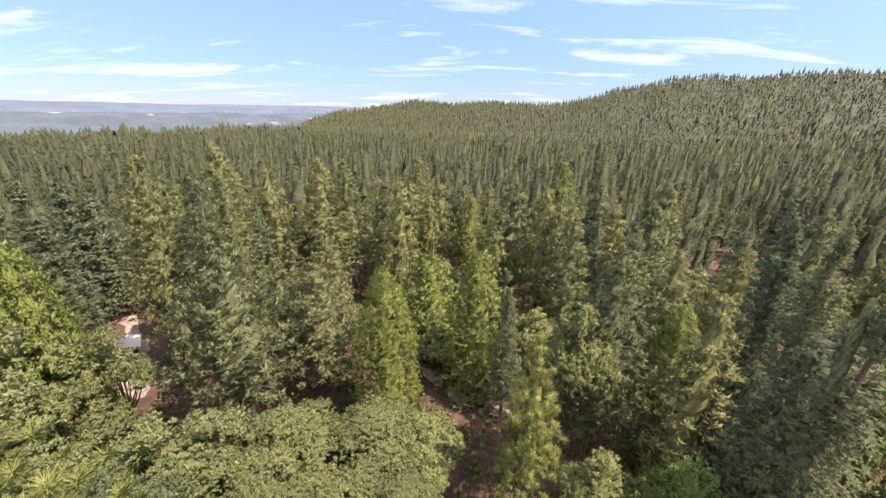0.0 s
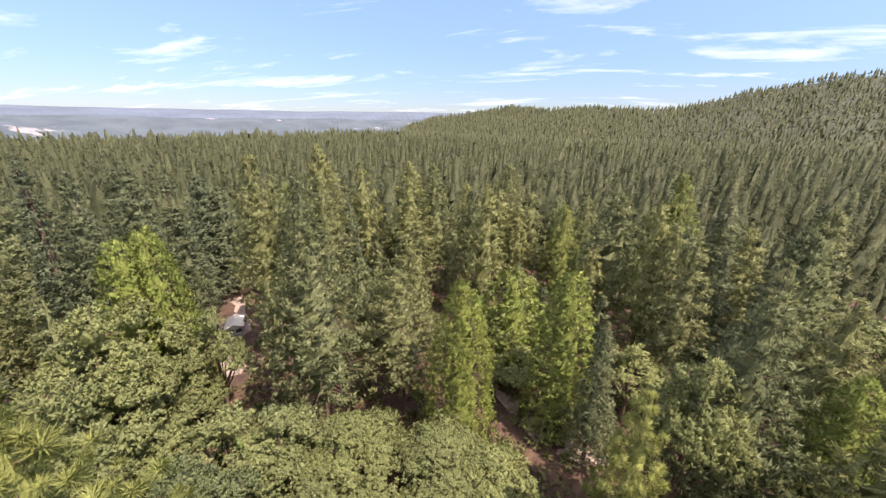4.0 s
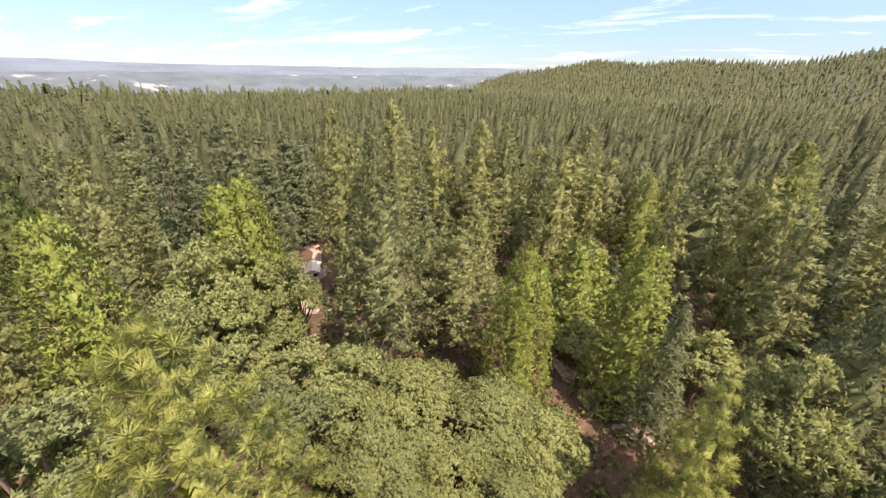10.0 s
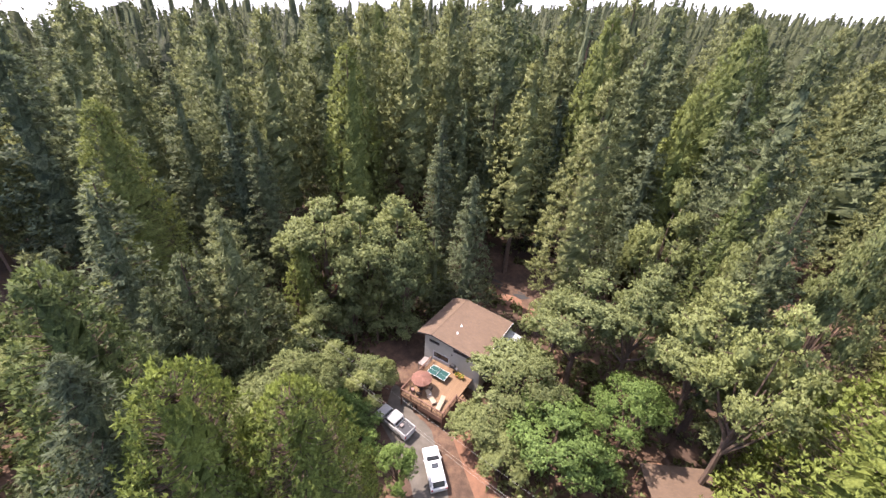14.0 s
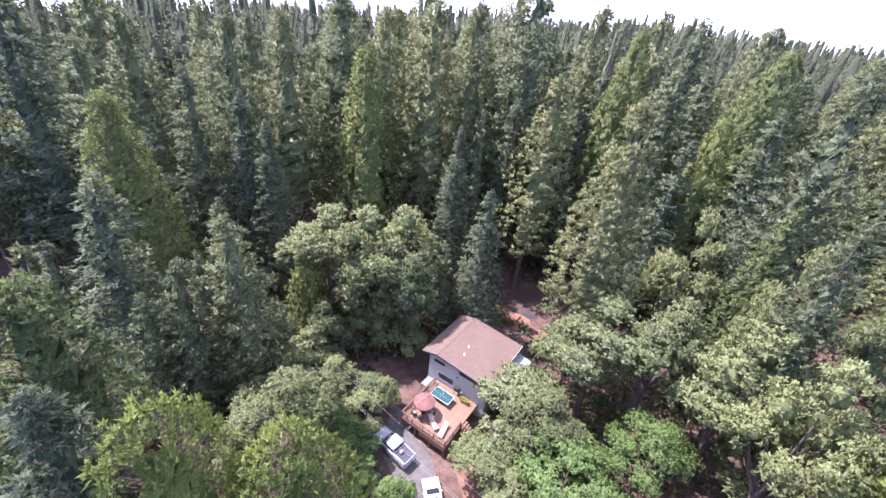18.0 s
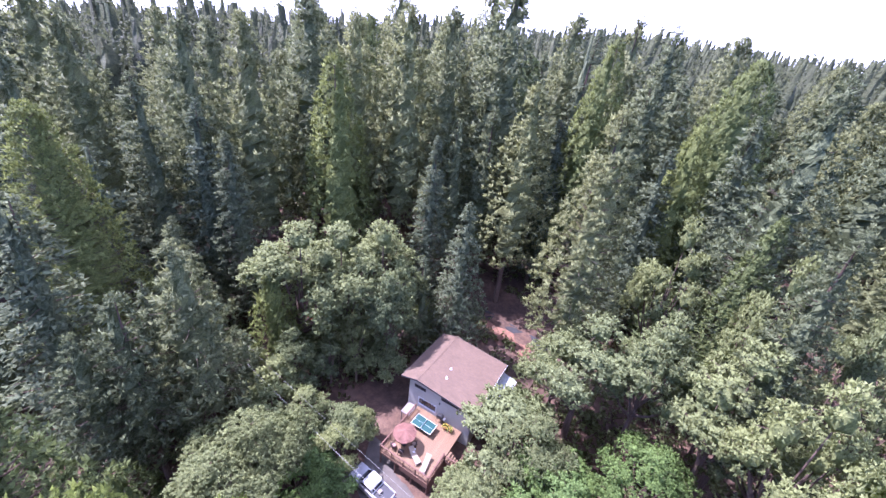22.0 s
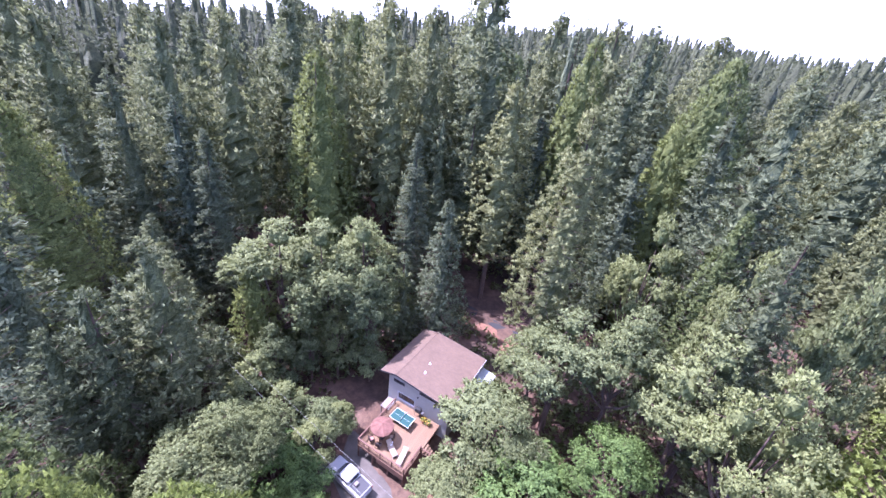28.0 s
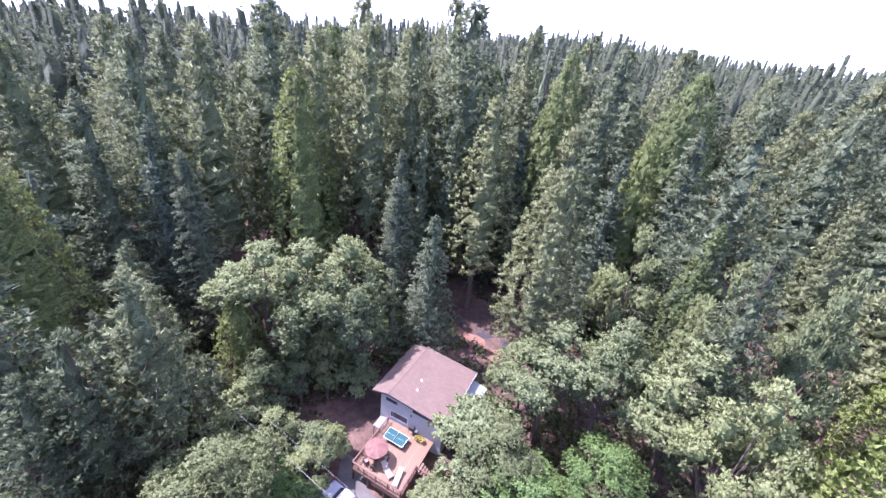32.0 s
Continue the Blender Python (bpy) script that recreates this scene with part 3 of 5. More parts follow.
def model(kind, i, level, H, ratio):
    key = (kind, i, level, H, ratio)
    if key not in MODELS:
        seed = 100 * sorted(WORDS).index(kind) + i + 30 * level + 7 * H + int(ratio * 1000)
        MODELS[key] = (conifer if kind in SHAPE else broadleaf)(kind, seed, level, H, H * ratio)
    return MODELS[key]


def tree(kind, x, y, top, reach, level, rs):
    """A tree whose top stands at the height top. level: 0 far, 1 near, 2 close."""
    name, label, cat = WORDS[kind]
    z = float(height(x, y)) - 0.1
    h = top - z
    tall = min((13, 24, 38) if kind in SHAPE else (8, 15), key=lambda q: abs(math.log(q / h)))
    wide = min((0.11, 0.16, 0.24) if kind in SHAPE else (0.28, 0.4), key=lambda q: abs(math.log(q * h / reach)))
    base = tagged(new(name), label, cat, group=cat + "s of the forest")
    s = reach / (tall * wide)
    base.matrix_basis = pose(x, y, z, 0, 0, rs.uniform(0, 360)) @ Matrix.Diagonal((s, s, h / tall, 1))
    trunk, crown = model(kind, rs.randint((4, 3, 2)[level]), level, tall, wide)
    put("trunk", trunk, base)
    put("crown", crown, base)
    return base


PLACED = {}
PLACED.setdefault('pine', []).extend([
    (-41.0, 48.3, 35.5, 3.4), (-34.1, 48.7, 33.4, 3.2), (-32.4, 52.3, 32.0, 3.3), (-24.3, 36.0, 29.4, 4.9),
    (-17.2, 44.5, 21.3, 5.2), (14.2, 67.8, 29.6, 3.9), (18.5, 62.4, 28.7, 2.9), (20.4, 59.6, 26.9, 2.6),
    (20.6, 53.1, 27.2, 2.4), (16.9, 31.3, 28.0, 3.8), (32.7, 53.2, 28.7, 3.0), (26.8, 37.6, 26.7, 2.3),
    (-38.6, 78.6, 29.5, 4.3), (-26.7, 77.2, 31.8, 4.1), (-21.8, 80.8, 31.3, 3.7), (-15.4, 86.3, 26.1, 4.0),
    (-6.5, 95.4, 30.2, 4.8), (-0.5, 87.6, 24.7, 3.9), (5.3, 89.3, 24.0, 3.9), (11.7, 86.6, 24.2, 3.7),
])
PLACED.setdefault('pine', []).extend([
    (27.5, 47.1, 26.2, 2.4), (33.2, 66.9, 24.9, 3.1), (41.4, 64.2, 29.5, 3.1), (22.8, -32.0, 25.5, 3.3),
    (25.5, -28.2, 22.9, 2.4), (25.0, -73.5, 49.6, 4.5), (17.4, -73.5, 47.7, 4.0), (8.8, -72.9, 49.5, 4.3),
    (1.9, -77.3, 50.1, 4.0), (-7.9, -76.7, 54.0, 5.5), (-11.8, -65.8, 40.2, 3.8), (-17.1, -46.2, 38.5, 4.1),
    (-36.1, -43.9, 43.6, 3.7), (31.2, -64.4, 45.0, 4.0), (37.7, -60.7, 43.5, 3.3), (50.8, -58.0, 42.2, 3.6),
    (-21.6, -86.0, 52.8, 3.8), (-32.4, -84.3, 53.2, 3.5), (-37.5, -79.6, 51.8, 3.3), (-29.4, -30.4, 32.4, 2.5),
])
PLACED.setdefault('pine', []).extend([
    (27.9, -27.0, 19.6, 2.2), (-67.1, 5.2, 36.8, 3.8), (-52.1, -33.1, 39.2, 3.8), (-55.9, -16.9, 36.6, 3.3),
    (22.7, 25.3, 27.4, 2.5), (32.7, 45.5, 21.3, 3.1), (40.3, 44.4, 24.2, 3.3),
])
PLACED['pine'].extend([(-1.0, -69.0, 34.0, 2.4), (-6.5, -70.5, 36.0, 2.4), (2.5, -64.5, 27.0, 2.0)])
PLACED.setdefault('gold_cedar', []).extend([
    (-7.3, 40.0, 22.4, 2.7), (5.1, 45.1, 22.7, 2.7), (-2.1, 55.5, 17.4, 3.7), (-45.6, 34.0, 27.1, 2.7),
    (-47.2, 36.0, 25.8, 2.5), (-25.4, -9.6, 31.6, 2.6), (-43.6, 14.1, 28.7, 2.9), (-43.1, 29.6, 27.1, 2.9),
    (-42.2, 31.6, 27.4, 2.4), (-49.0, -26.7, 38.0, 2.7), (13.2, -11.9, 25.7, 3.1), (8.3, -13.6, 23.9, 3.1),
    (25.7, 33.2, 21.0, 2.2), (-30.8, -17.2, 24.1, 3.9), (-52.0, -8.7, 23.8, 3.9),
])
PLACED.setdefault('fir', []).extend([
    (8.7, 40.3, 19.6, 2.1), (26.0, 57.1, 24.7, 2.6), (-63.6, 34.8, 36.1, 2.8), (-60.2, 37.0, 33.7, 3.2),
    (-58.2, 43.9, 33.9, 3.8), (-58.8, 49.7, 32.3, 2.9), (-69.9, 64.5, 28.7, 5.2), (-67.4, 67.2, 26.2, 5.4),
    (27.4, -33.4, 20.7, 1.6), (2.7, -59.3, 32.1, 2.6), (-30.4, -58.3, 34.1, 3.2), (-40.0, -56.4, 39.2, 3.4),
    (40.1, -54.0, 36.1, 4.2), (33.4, -53.9, 33.9, 3.6), (46.1, -45.8, 38.5, 4.0), (33.0, -30.3, 28.5, 3.8),
    (41.9, -47.2, 28.8, 3.3), (2.5, -51.3, 16.6, 1.5), (-23.3, -81.3, 50.2, 3.4), (-18.9, -72.2, 35.3, 3.5),
])
# The four firs from (36.1, 34.6) on are pines, darkened to imitate shade.
PLACED.setdefault('fir', []).extend([
    (28.6, -52.2, 30.8, 3.2), (23.1, -39.1, 11.2, 2.4), (-73.7, 36.0, 33.2, 5.2), (-63.7, 45.5, 32.9, 4.7),
    (18.0, -12.1, 26.9, 3.8), (-2.7, -51.3, 25.2, 3.5), (26.3, 24.6, 21.5, 2.8), (36.1, 34.6, 31.0, 3.3), (35.1, 29.7, 31.8, 3.0), (23.4, 18.8, 27.6, 3.5),
    (21.8, 16.0, 32.9, 2.8), (29.5, 22.0, 27.0, 3.0),
])
PLACED.setdefault('oak', []).extend([
    (13.4, 29.9, 26.4, 3.0), (-24.7, 21.9, 18.6, 3.9), (-21.0, 24.5, 17.7, 3.4), (-15.8, 26.2, 14.3, 4.6),
    (-7.1, 29.9, 11.1, 4.4), (-2.0, 29.5, 10.3, 3.2), (-22.4, 16.5, 20.6, 2.9), (-15.1, 20.5, 13.9, 3.9),
    (-38.6, 22.3, 26.9, 4.0), (-40.2, 27.6, 24.7, 4.0), (-36.6, 32.6, 21.0, 2.6), (-34.2, 17.3, 24.4, 3.6),
    (-34.6, 21.2, 20.5, 3.8), (-36.9, 29.0, 16.6, 2.5), (-5.5, 53.4, 12.5, 3.5), (0.1, 49.5, 9.2, 3.3),
    (18.3, -45.2, 25.2, 5.0), (13.0, -47.6, 24.4, 4.8), (8.4, -49.8, 24.6, 4.7), (-29.8, -46.7, 30.7, 3.3),
])
PLACED.setdefault('oak', []).extend([
    (-17.1, -37.1, 20.6, 5.6), (-22.4, -34.7, 23.6, 4.2), (-15.0, -39.4, 15.7, 4.6), (-27.1, -30.0, 25.1, 4.1),
    (-8.9, -33.4, 9.8, 5.1), (-10.0, -30.7, 11.7, 3.9), (15.8, -26.0, 14.9, 3.9), (16.1, -22.0, 15.3, 3.2),
    (14.6, -46.4, 9.8, 3.1), (-32.7, -35.8, 31.6, 3.0), (10.2, -46.4, 7.3, 3.4), (15.8, -40.6, 7.5, 2.9),
    (15.6, -50.2, 14.3, 4.0), (6.1, -43.1, 6.6, 2.3), (18.4, -37.2, 10.0, 2.6), (-31.1, 4.5, 25.6, 4.7),
    (-25.0, -0.5, 22.1, 3.2), (-36.8, -29.8, 34.0, 2.3), (-26.7, -23.1, 27.4, 3.1), (-34.6, 8.4, 20.3, 3.7),
])
PLACED.setdefault('oak', []).extend([
    (-40.4, 22.2, 22.9, 4.3), (14.3, 21.7, 15.2, 2.8), (24.3, 31.8, 15.8, 3.0), (-8.6, 20.7, 13.0, 3.0),
    (-3.7, 21.7, 12.0, 2.8), (-10.9, 16.7, 13.0, 3.0), (-1.8, 27.7, 9.0, 2.4), (9.5, -30.8, 7.0, 2.2),
    (7.9, -34.3, 6.0, 1.8), (15.3, -30.8, 8.0, 2.4), (14.0, -34.4, 8.5, 2.4), (18.2, -33.7, 9.5, 2.6),
    (-30.8, -26.5, 16.1, 3.4), (-4.5, -27.0, 6.5, 2.6), (-6.7, -24.4, 5.5, 2.2), (-24.3, -31.0, 8.0, 2.2),
    (9.6, -33.6, 6.5, 2.8), (13.4, -41.4, 11.5, 2.3), (6.6, -44.8, 19.0, 2.7), (10.5, -43.2, 14.0, 2.2), (17.2, -39.6, 13.0, 2.4),
])
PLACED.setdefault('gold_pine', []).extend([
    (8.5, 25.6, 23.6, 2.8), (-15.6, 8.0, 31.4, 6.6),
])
PLACED.setdefault('cedar', []).extend([
    (21.8, -15.5, 28.8, 3.7), (38.2, -39.5, 33.7, 4.1), (20.1, -42.0, 17.1, 2.4), (-33.3, -41.0, 30.2, 2.4), (23.7, -22.7, 10.7, 2.2),
    (-24.0, -72.6, 47.7, 3.6), (-34.9, -60.2, 36.9, 3.2), (1.8, -55.3, 6.4, 2.2), (8.5, -51.8, 12.9, 2.5),
])
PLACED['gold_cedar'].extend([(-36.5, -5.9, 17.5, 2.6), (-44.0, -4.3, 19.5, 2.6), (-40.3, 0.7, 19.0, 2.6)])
PLACED['oak'].extend([(-35.2, -1.5, 16.0, 2.8), (-36.2, 4.0, 17.0, 2.8), (-31.6, 2.0, 15.0, 2.6)])
PLACED.setdefault('maple', []).extend([
    (-12.0, -25.0, 10.1, 3.4), (-20.1, -27.3, 12.8, 3.1), (-24.3, -3.9, 14.2, 1.0), (4.3, -21.4, 8.6, 1.5),
    (18.0, 17.4, 20.3, 2.8), (12.6, -27.4, 6.5, 2.2), (9.2, -24.3, 5.5, 1.9), (8.8, -28.1, 4.8, 1.6),
    (-12.9, -28.8, 7.5, 3.4), (-15.4, -24.8, 6.0, 2.6), (12.2, -28.3, 6.5, 2.4),
])
rs = np.random.RandomState(7)
spots = []
for kind, rows in PLACED.items():
    for x, y, top, reach in rows:
        reach *= (1.75 if y < -56 else 1.15 if kind == 'gold_pine' else 1.65 if kind == 'gold_cedar' else 1.45) if kind in SHAPE else 1.4 if y < -44 else 1.15 if y < -30 else 1.5
        spots.append((x, y, reach))
        far = math.hypot(x, y)
        tree(kind, x, y, top, reach, 2 if far < 31 else 1 if far < 60 else 0, rs)


def near_line(x, y, a, b, d):
    """Whether a spot lies within d of the line from a to b."""
    p, q = Vector((b[0] - a[0], b[1] - a[1])), Vector((x - a[0], y - a[1]))
    k = max(0.0, min(1.0, q.dot(p) / p.dot(p)))
    return (q - p * k).length < d


def open_ground(x, y):
    """Where no tree stands: the yard, the drive, the clearings, the lane and the road."""
    if math.hypot(x - 0, y + 36) < 16 or (abs(x - 1) < 6 and -36 < y < -8):
        return True
    if math.hypot(x + 23, y + 18) < 7 or math.hypot(x + 55, y - 54) < 9 or math.hypot(x - 2, y - 43) < 2.5:
        return True
    return near_line(x, y, (-66, 63), (-34, 31), 4.5) or near_line(x, y, (-3, -73), (-22, -52), 6) or near_line(x, y, (-11, -63), (-2, -47), 7)


def fill():
    """The forest between and behind the trees that stand out."""
    grid = {}
    def close(x, y, d):
        i, j = int(x // 8), int(y // 8)
        for a in range(i - 1, i + 2):
            for b in range(j - 1, j + 2):
                for (u, v, q) in grid.get((a, b), ()):
                    if (x - u) ** 2 + (y - v) ** 2 < (0.5 * (d + q)) ** 2:
                        return True
        return False
    for x, y, r in spots:
        grid.setdefault((int(x // 8), int(y // 8)), []).append((x, y, 1.5 + 0.8 * r))
    mid, far = [], []
    step = 7.0
    n = int(1640 / step)
    ij = np.stack(np.meshgrid(np.arange(-n, n), np.arange(-n, n), indexing="ij"), -1).reshape(-1, 2)
    xy = (ij + rs.rand(len(ij), 2)) * step
    r, az = np.hypot(xy[:, 0], xy[:, 1]), np.degrees(np.arctan2(-xy[:, 0], xy[:, 1]))
    d, _ = crest(az)
    d = np.where((az > -62) & (az < 20), far_ridge(az)[0], d)
    seen = ~((az > -120) & (az < -58))
    # Unseen eastern trees within 85 m are kept for the shade they cast.
    keep = (r > 16) & (r < d + 60) & (seen | (r < 85) | (rs.rand(len(r)) < 0.12))
    keep &= (r < 260) | (rs.rand(len(r)) < np.clip(0.95 - (r - 260) / 1400, 0.45, 1))
    xy, r, az = xy[keep], r[keep], az[keep]
    for (x, y), q, a in zip(xy, r, az):
        if q < 130:
            gap = rs.uniform(5.0, 8.4) if q > 46 and abs(a) > 112 else rs.uniform(3.6, 6.2) if q > 46 else rs.uniform(3.0, 4.6)
            if close(x, y, gap) or open_ground(x, y):
                continue
            grid.setdefault((int(x // 8), int(y // 8)), []).append((x, y, gap))
        (mid if q < (114 if abs(a) > 118 else 92) and (q < 60 or not -120 < a < -58) else far).append((x, y, q, a))
    return mid, far


MID, FAR = fill()


def patch(x, y):
    """Slow changes of the stand: about -1 to 1."""
    return np.sin(x * 0.031 + 0.7) * np.cos(y * 0.027 + 1.9) * 0.6 + np.sin(x * 0.083 + y * 0.061) * 0.4


def stature(q, a, kind):
    south = abs(a) > 120
    h = rs.normal(38.5, 5.5) if south else rs.normal(28, 4.0)
    if rs.rand() < 0.3:
        h *= rs.uniform(0.5, 0.8)
    if q < 64:
        h = rs.uniform(13, 21) if q > 46 else rs.uniform(6, 12)
    if kind in ("oak", "maple"):
        h = rs.uniform(10, 17) if q > 46 else rs.uniform(3.5, 8)
    return min(max(3.5, h), 52 if south else 33)


for x, y, q, a in MID:
    p = rs.rand()
    if q < 46:
        p = 0.45 + 0.6 * p
    kind = "pine" if p < 0.5 else "fir" if p < 0.72 else "cedar" if p < 0.85 else "oak" if p < 0.97 else "maple"
    h = stature(q, a, kind) * (1 + 0.14 * float(patch(x, y)))
    reach = (rs.uniform(0.115, 0.175) + (0.025 if abs(a) > 112 else 0)) * h + 0.5 if kind in SHAPE else rs.uniform(0.26, 0.34) * h + 0.6
    tree(kind, x, y, float(height(x, y)) + h, reach, 0, rs)


def far_forest():
    """The forest farther off: thousands of trees, each a ragged cone or crown with clumps on it."""
    P = np.array(FAR)
    for name, lo, hi, k, nblade, sides, rings in (("near_forest", 0, 170, 76, 7, 5, 7), ("middle_forest", 170, 300, 32, 5, 4, 4), ("hill_forest", 300, 560, 14, 4, 4, 3), ("far_forest", 560, 2000, 0, 0, 4, 4)):
        S = P[(P[:, 2] >= lo) & (P[:, 2] < hi)]
        n = len(S)
        z = height(S[:, 0], S[:, 1])
        wave = patch(S[:, 0], S[:, 1])
        brushy = (S[:, 3] < -14 + 12 * wave) & (S[:, 3] > -84) & (S[:, 2] > 800 + 120 * wave)
        broad = rs.rand(n) < np.where(brushy, 0.5, np.where(wave < -0.4, 0.35, 0.06))
        south = np.abs(S[:, 3]) > 120
        h = rs.normal(25, 3.2, n) + np.where(south & (S[:, 2] < 230), 9, 0) - np.clip((S[:, 2] - 130) / 60, 0, 5)
        h *= np.where(rs.rand(n) < 0.35, rs.uniform(0.5, 0.85, n), 1) * (1 + 0.14 * wave) * np.where(brushy, 0.8, 1)
        h = np.where(broad, rs.uniform(7, 14, n) * np.where(brushy, 0.4, 1), np.clip(h, 8, np.where(south, 44, 34)))
        R = np.where(broad, rs.uniform(3.2, 5, n) * np.where(brushy, 0.5, 1), h * rs.uniform(0.17, 0.25, n) + 0.5)
        frm = np.where(broad, 0.25, 0.1)[:, None]

        def outline(u):
            return np.where(broad[:, None], np.sqrt(np.clip(1 - (1.75 * u - 0.78) ** 2, 0.04, 1)), (1 - u) ** 0.56)
        uu = np.linspace(0, 0.88 if k else 0.985, rings)[None, :, None] * np.ones((n, 1, sides))
        aa = (np.arange(sides) * 2 * np.pi / sides)[None, None, :] + (np.arange(rings) * 0.6)[None, :, None] + rs.rand(n, 1, 1) * 6
        prof = outline(uu.reshape(n, -1)).reshape(n, rings, sides)
        tier = 1 - rs.uniform(0.05, 0.3, (n, 1, 1)) * ((np.arange(rings)[None, :, None] + rs.randint(2, size=(n, 1, 1))) % 2)
        q = (0.45 if k > 20 else 0.55 if k else 0.9) * R[:, None, None] * prof * tier * rs.uniform(0.6, 1.15, (n, rings, sides)) + 0.05
        zz = z[:, None, None] + h[:, None, None] * (frm[:, :, None] + (1 - frm[:, :, None]) * uu) + rs.normal(size=(n, rings, sides)) * 0.4
        grid = np.stack([S[:, 0][:, None, None] + q * np.cos(aa), S[:, 1][:, None, None] + q * np.sin(aa), zz], -1)
        way = unit(np.stack([np.cos(aa), np.sin(aa), np.full_like(aa, 0.75)], -1) + rs.normal(size=grid.shape) * 0.4)
        v, w = soup(grid), soup(way)
        if k:
            u = (np.arange(k)[None] + rs.rand(n, k)) / k
            u = 1 - (1 - u) ** 0.78
            a = rs.rand(n, 1) * 6 + np.arange(k)[None] * 2.399 + rs.normal(size=(n, k)) * 0.4
            rad = R[:, None] * outline(u) * rs.uniform(0.8, 1.0, (n, k))
            c = np.stack([S[:, 0:1] + rad * np.cos(a), S[:, 1:2] + rad * np.sin(a), z[:, None] + h[:, None] * (frm + (1 - frm) * u)], -1).reshape(-1, 3)
            out = unit(np.stack([np.cos(a), np.sin(a), np.full_like(a, 0.65)], -1)).reshape(-1, 3)
            fat = np.sqrt(R * h * 0.46 / k)[:, None] * np.clip(0.35 + 0.8 * outline(u), 0.35, 1) * rs.uniform(0.7, 1.2, (n, k))
            v2, w2 = clumps(c, fat.reshape(-1), out, (1.0, 1.0, 0.9), nblade, rs, long=0.85, wide=0.6, droop=-0.55, spread=0.8)
            v, w = np.concatenate([v, v2]), np.concatenate([w, w2])
        tagged(put(name, foliage_mesh(name, v, None, FAR_LEAF, w)), "dense conifer forest of pines and firs over the hills", "forest", kind="stuff")


far_forest()


def on_road(x, y):
    return (abs(x - 1) < 5.5 and -33 < y < 16) or math.hypot(x + 1, y + 36) < 12 or math.hypot(x + 24, y + 19) < 5 or math.hypot(x + 55, y - 53) < 7 or near_line(x, y, (-3, -73), (-22, -52), 5) or near_line(x, y, (-46, 42), (-66, 64), 4)


def undergrowth():
    """Low brush, ferns and seedlings between the trunks."""
    q = np.random.RandomState(21)
    P = q.uniform(-80, 80, (9000, 2))
    P = P[[math.hypot(x, y) < 80 and not on_road(x, y) for x, y in P]]
    n, k = len(P), 20
    h = q.uniform(0.4, 2.2, n) * np.where(q.rand(n) < 0.2, 1.6, 1)
    d = unit(q.normal(size=(n, k, 3)) * (1, 1, 0.6) + (0, 0, 0.5))
    r = (h[:, None, None] * 0.62) * q.uniform(0.5, 1.05, (n, k, 1))
    c = np.stack([P[:, 0], P[:, 1], height(P[:, 0], P[:, 1]) + h * 0.35], -1)[:, None] + d * r * (1, 1, 0.85)
    v, f = blades(c.reshape(-1, 3), unit(d + q.normal(size=d.shape) * 0.6).reshape(-1, 3), 0.62, 0.42, q)
    tagged(put("undergrowth", foliage_mesh("undergrowth", v, f, LEAF["oak"], d.reshape(-1, 3))), "low green brush and seedlings under the trees", "undergrowth", kind="stuff")


undergrowth()

for x, y, h in ((-9, 1, 8), (-12.5, 6, 9), (-8, 10, 8.5), (6.5, 3, 7), (10.5, -1, 8), (8, 9, 9), (12.5, 6, 8.5), (4, 15, 9), (-6, 16.5, 9), (-12, -4, 8)):
    tree("oak", x, y, h, 0.34 * h + 0.6, 0, rs)

# ---- yard ----
def strip(name, mid, width, mat, label, cat, lift=0.02):
    """A strip of road along a line of points."""
    p = np.array(mid, float)
    v, f = [], []
    for i in range(len(p)):
        t = p[min(i + 1, len(p) - 1)] - p[max(i - 1, 0)]
        t /= np.linalg.norm(t)
        s = np.array([-t[1], t[0]])
        for k in (-1, -0.6, 0.6, 1):
            q = p[i] + s * k * width[i] / 2
            v.append((q[0], q[1], float(height(*q)) + (lift if abs(k) < 1 else -0.05)))
    for i in range(len(p) - 1):
        for k in range(3):
            f.append((4 * i + k, 4 * i + k + 1, 4 * i + k + 5, 4 * i + k + 4))
    return tagged(put(name, mesh_of(name, v, f, mat)), label, cat, kind="structure")


# ---- building blocks for made things ----
def box(x0, x1, y0, y1, z0, z1, bevel=0.0):
    bm = bmesh.new()
    bmesh.ops.create_cube(bm, size=1)
    bmesh.ops.transform(bm, matrix=Matrix.Translation(((x0 + x1) / 2, (y0 + y1) / 2, (z0 + z1) / 2)) @ Matrix.Diagonal((x1 - x0, y1 - y0, z1 - z0, 1)), verts=bm.verts)
    if bevel:
        bmesh.ops.bevel(bm, geom=bm.edges[:], offset=bevel, segments=1, affect="EDGES")
    return bm


def rod(a, b, r, r2=None, sides=8):
    """A round bar from a to b."""
    v, f = tube([a, b], (r, r if r2 is None else r2), sides)
    bm = bmesh.new()
    vs = [bm.verts.new(q) for q in v]
    for q in f:
        bm.faces.new([vs[i] for i in q])
    bm.faces.new(vs[:sides][::-1])
    bm.faces.new(vs[sides:])
    bmesh.ops.recalc_face_normals(bm, faces=bm.faces)
    return bm


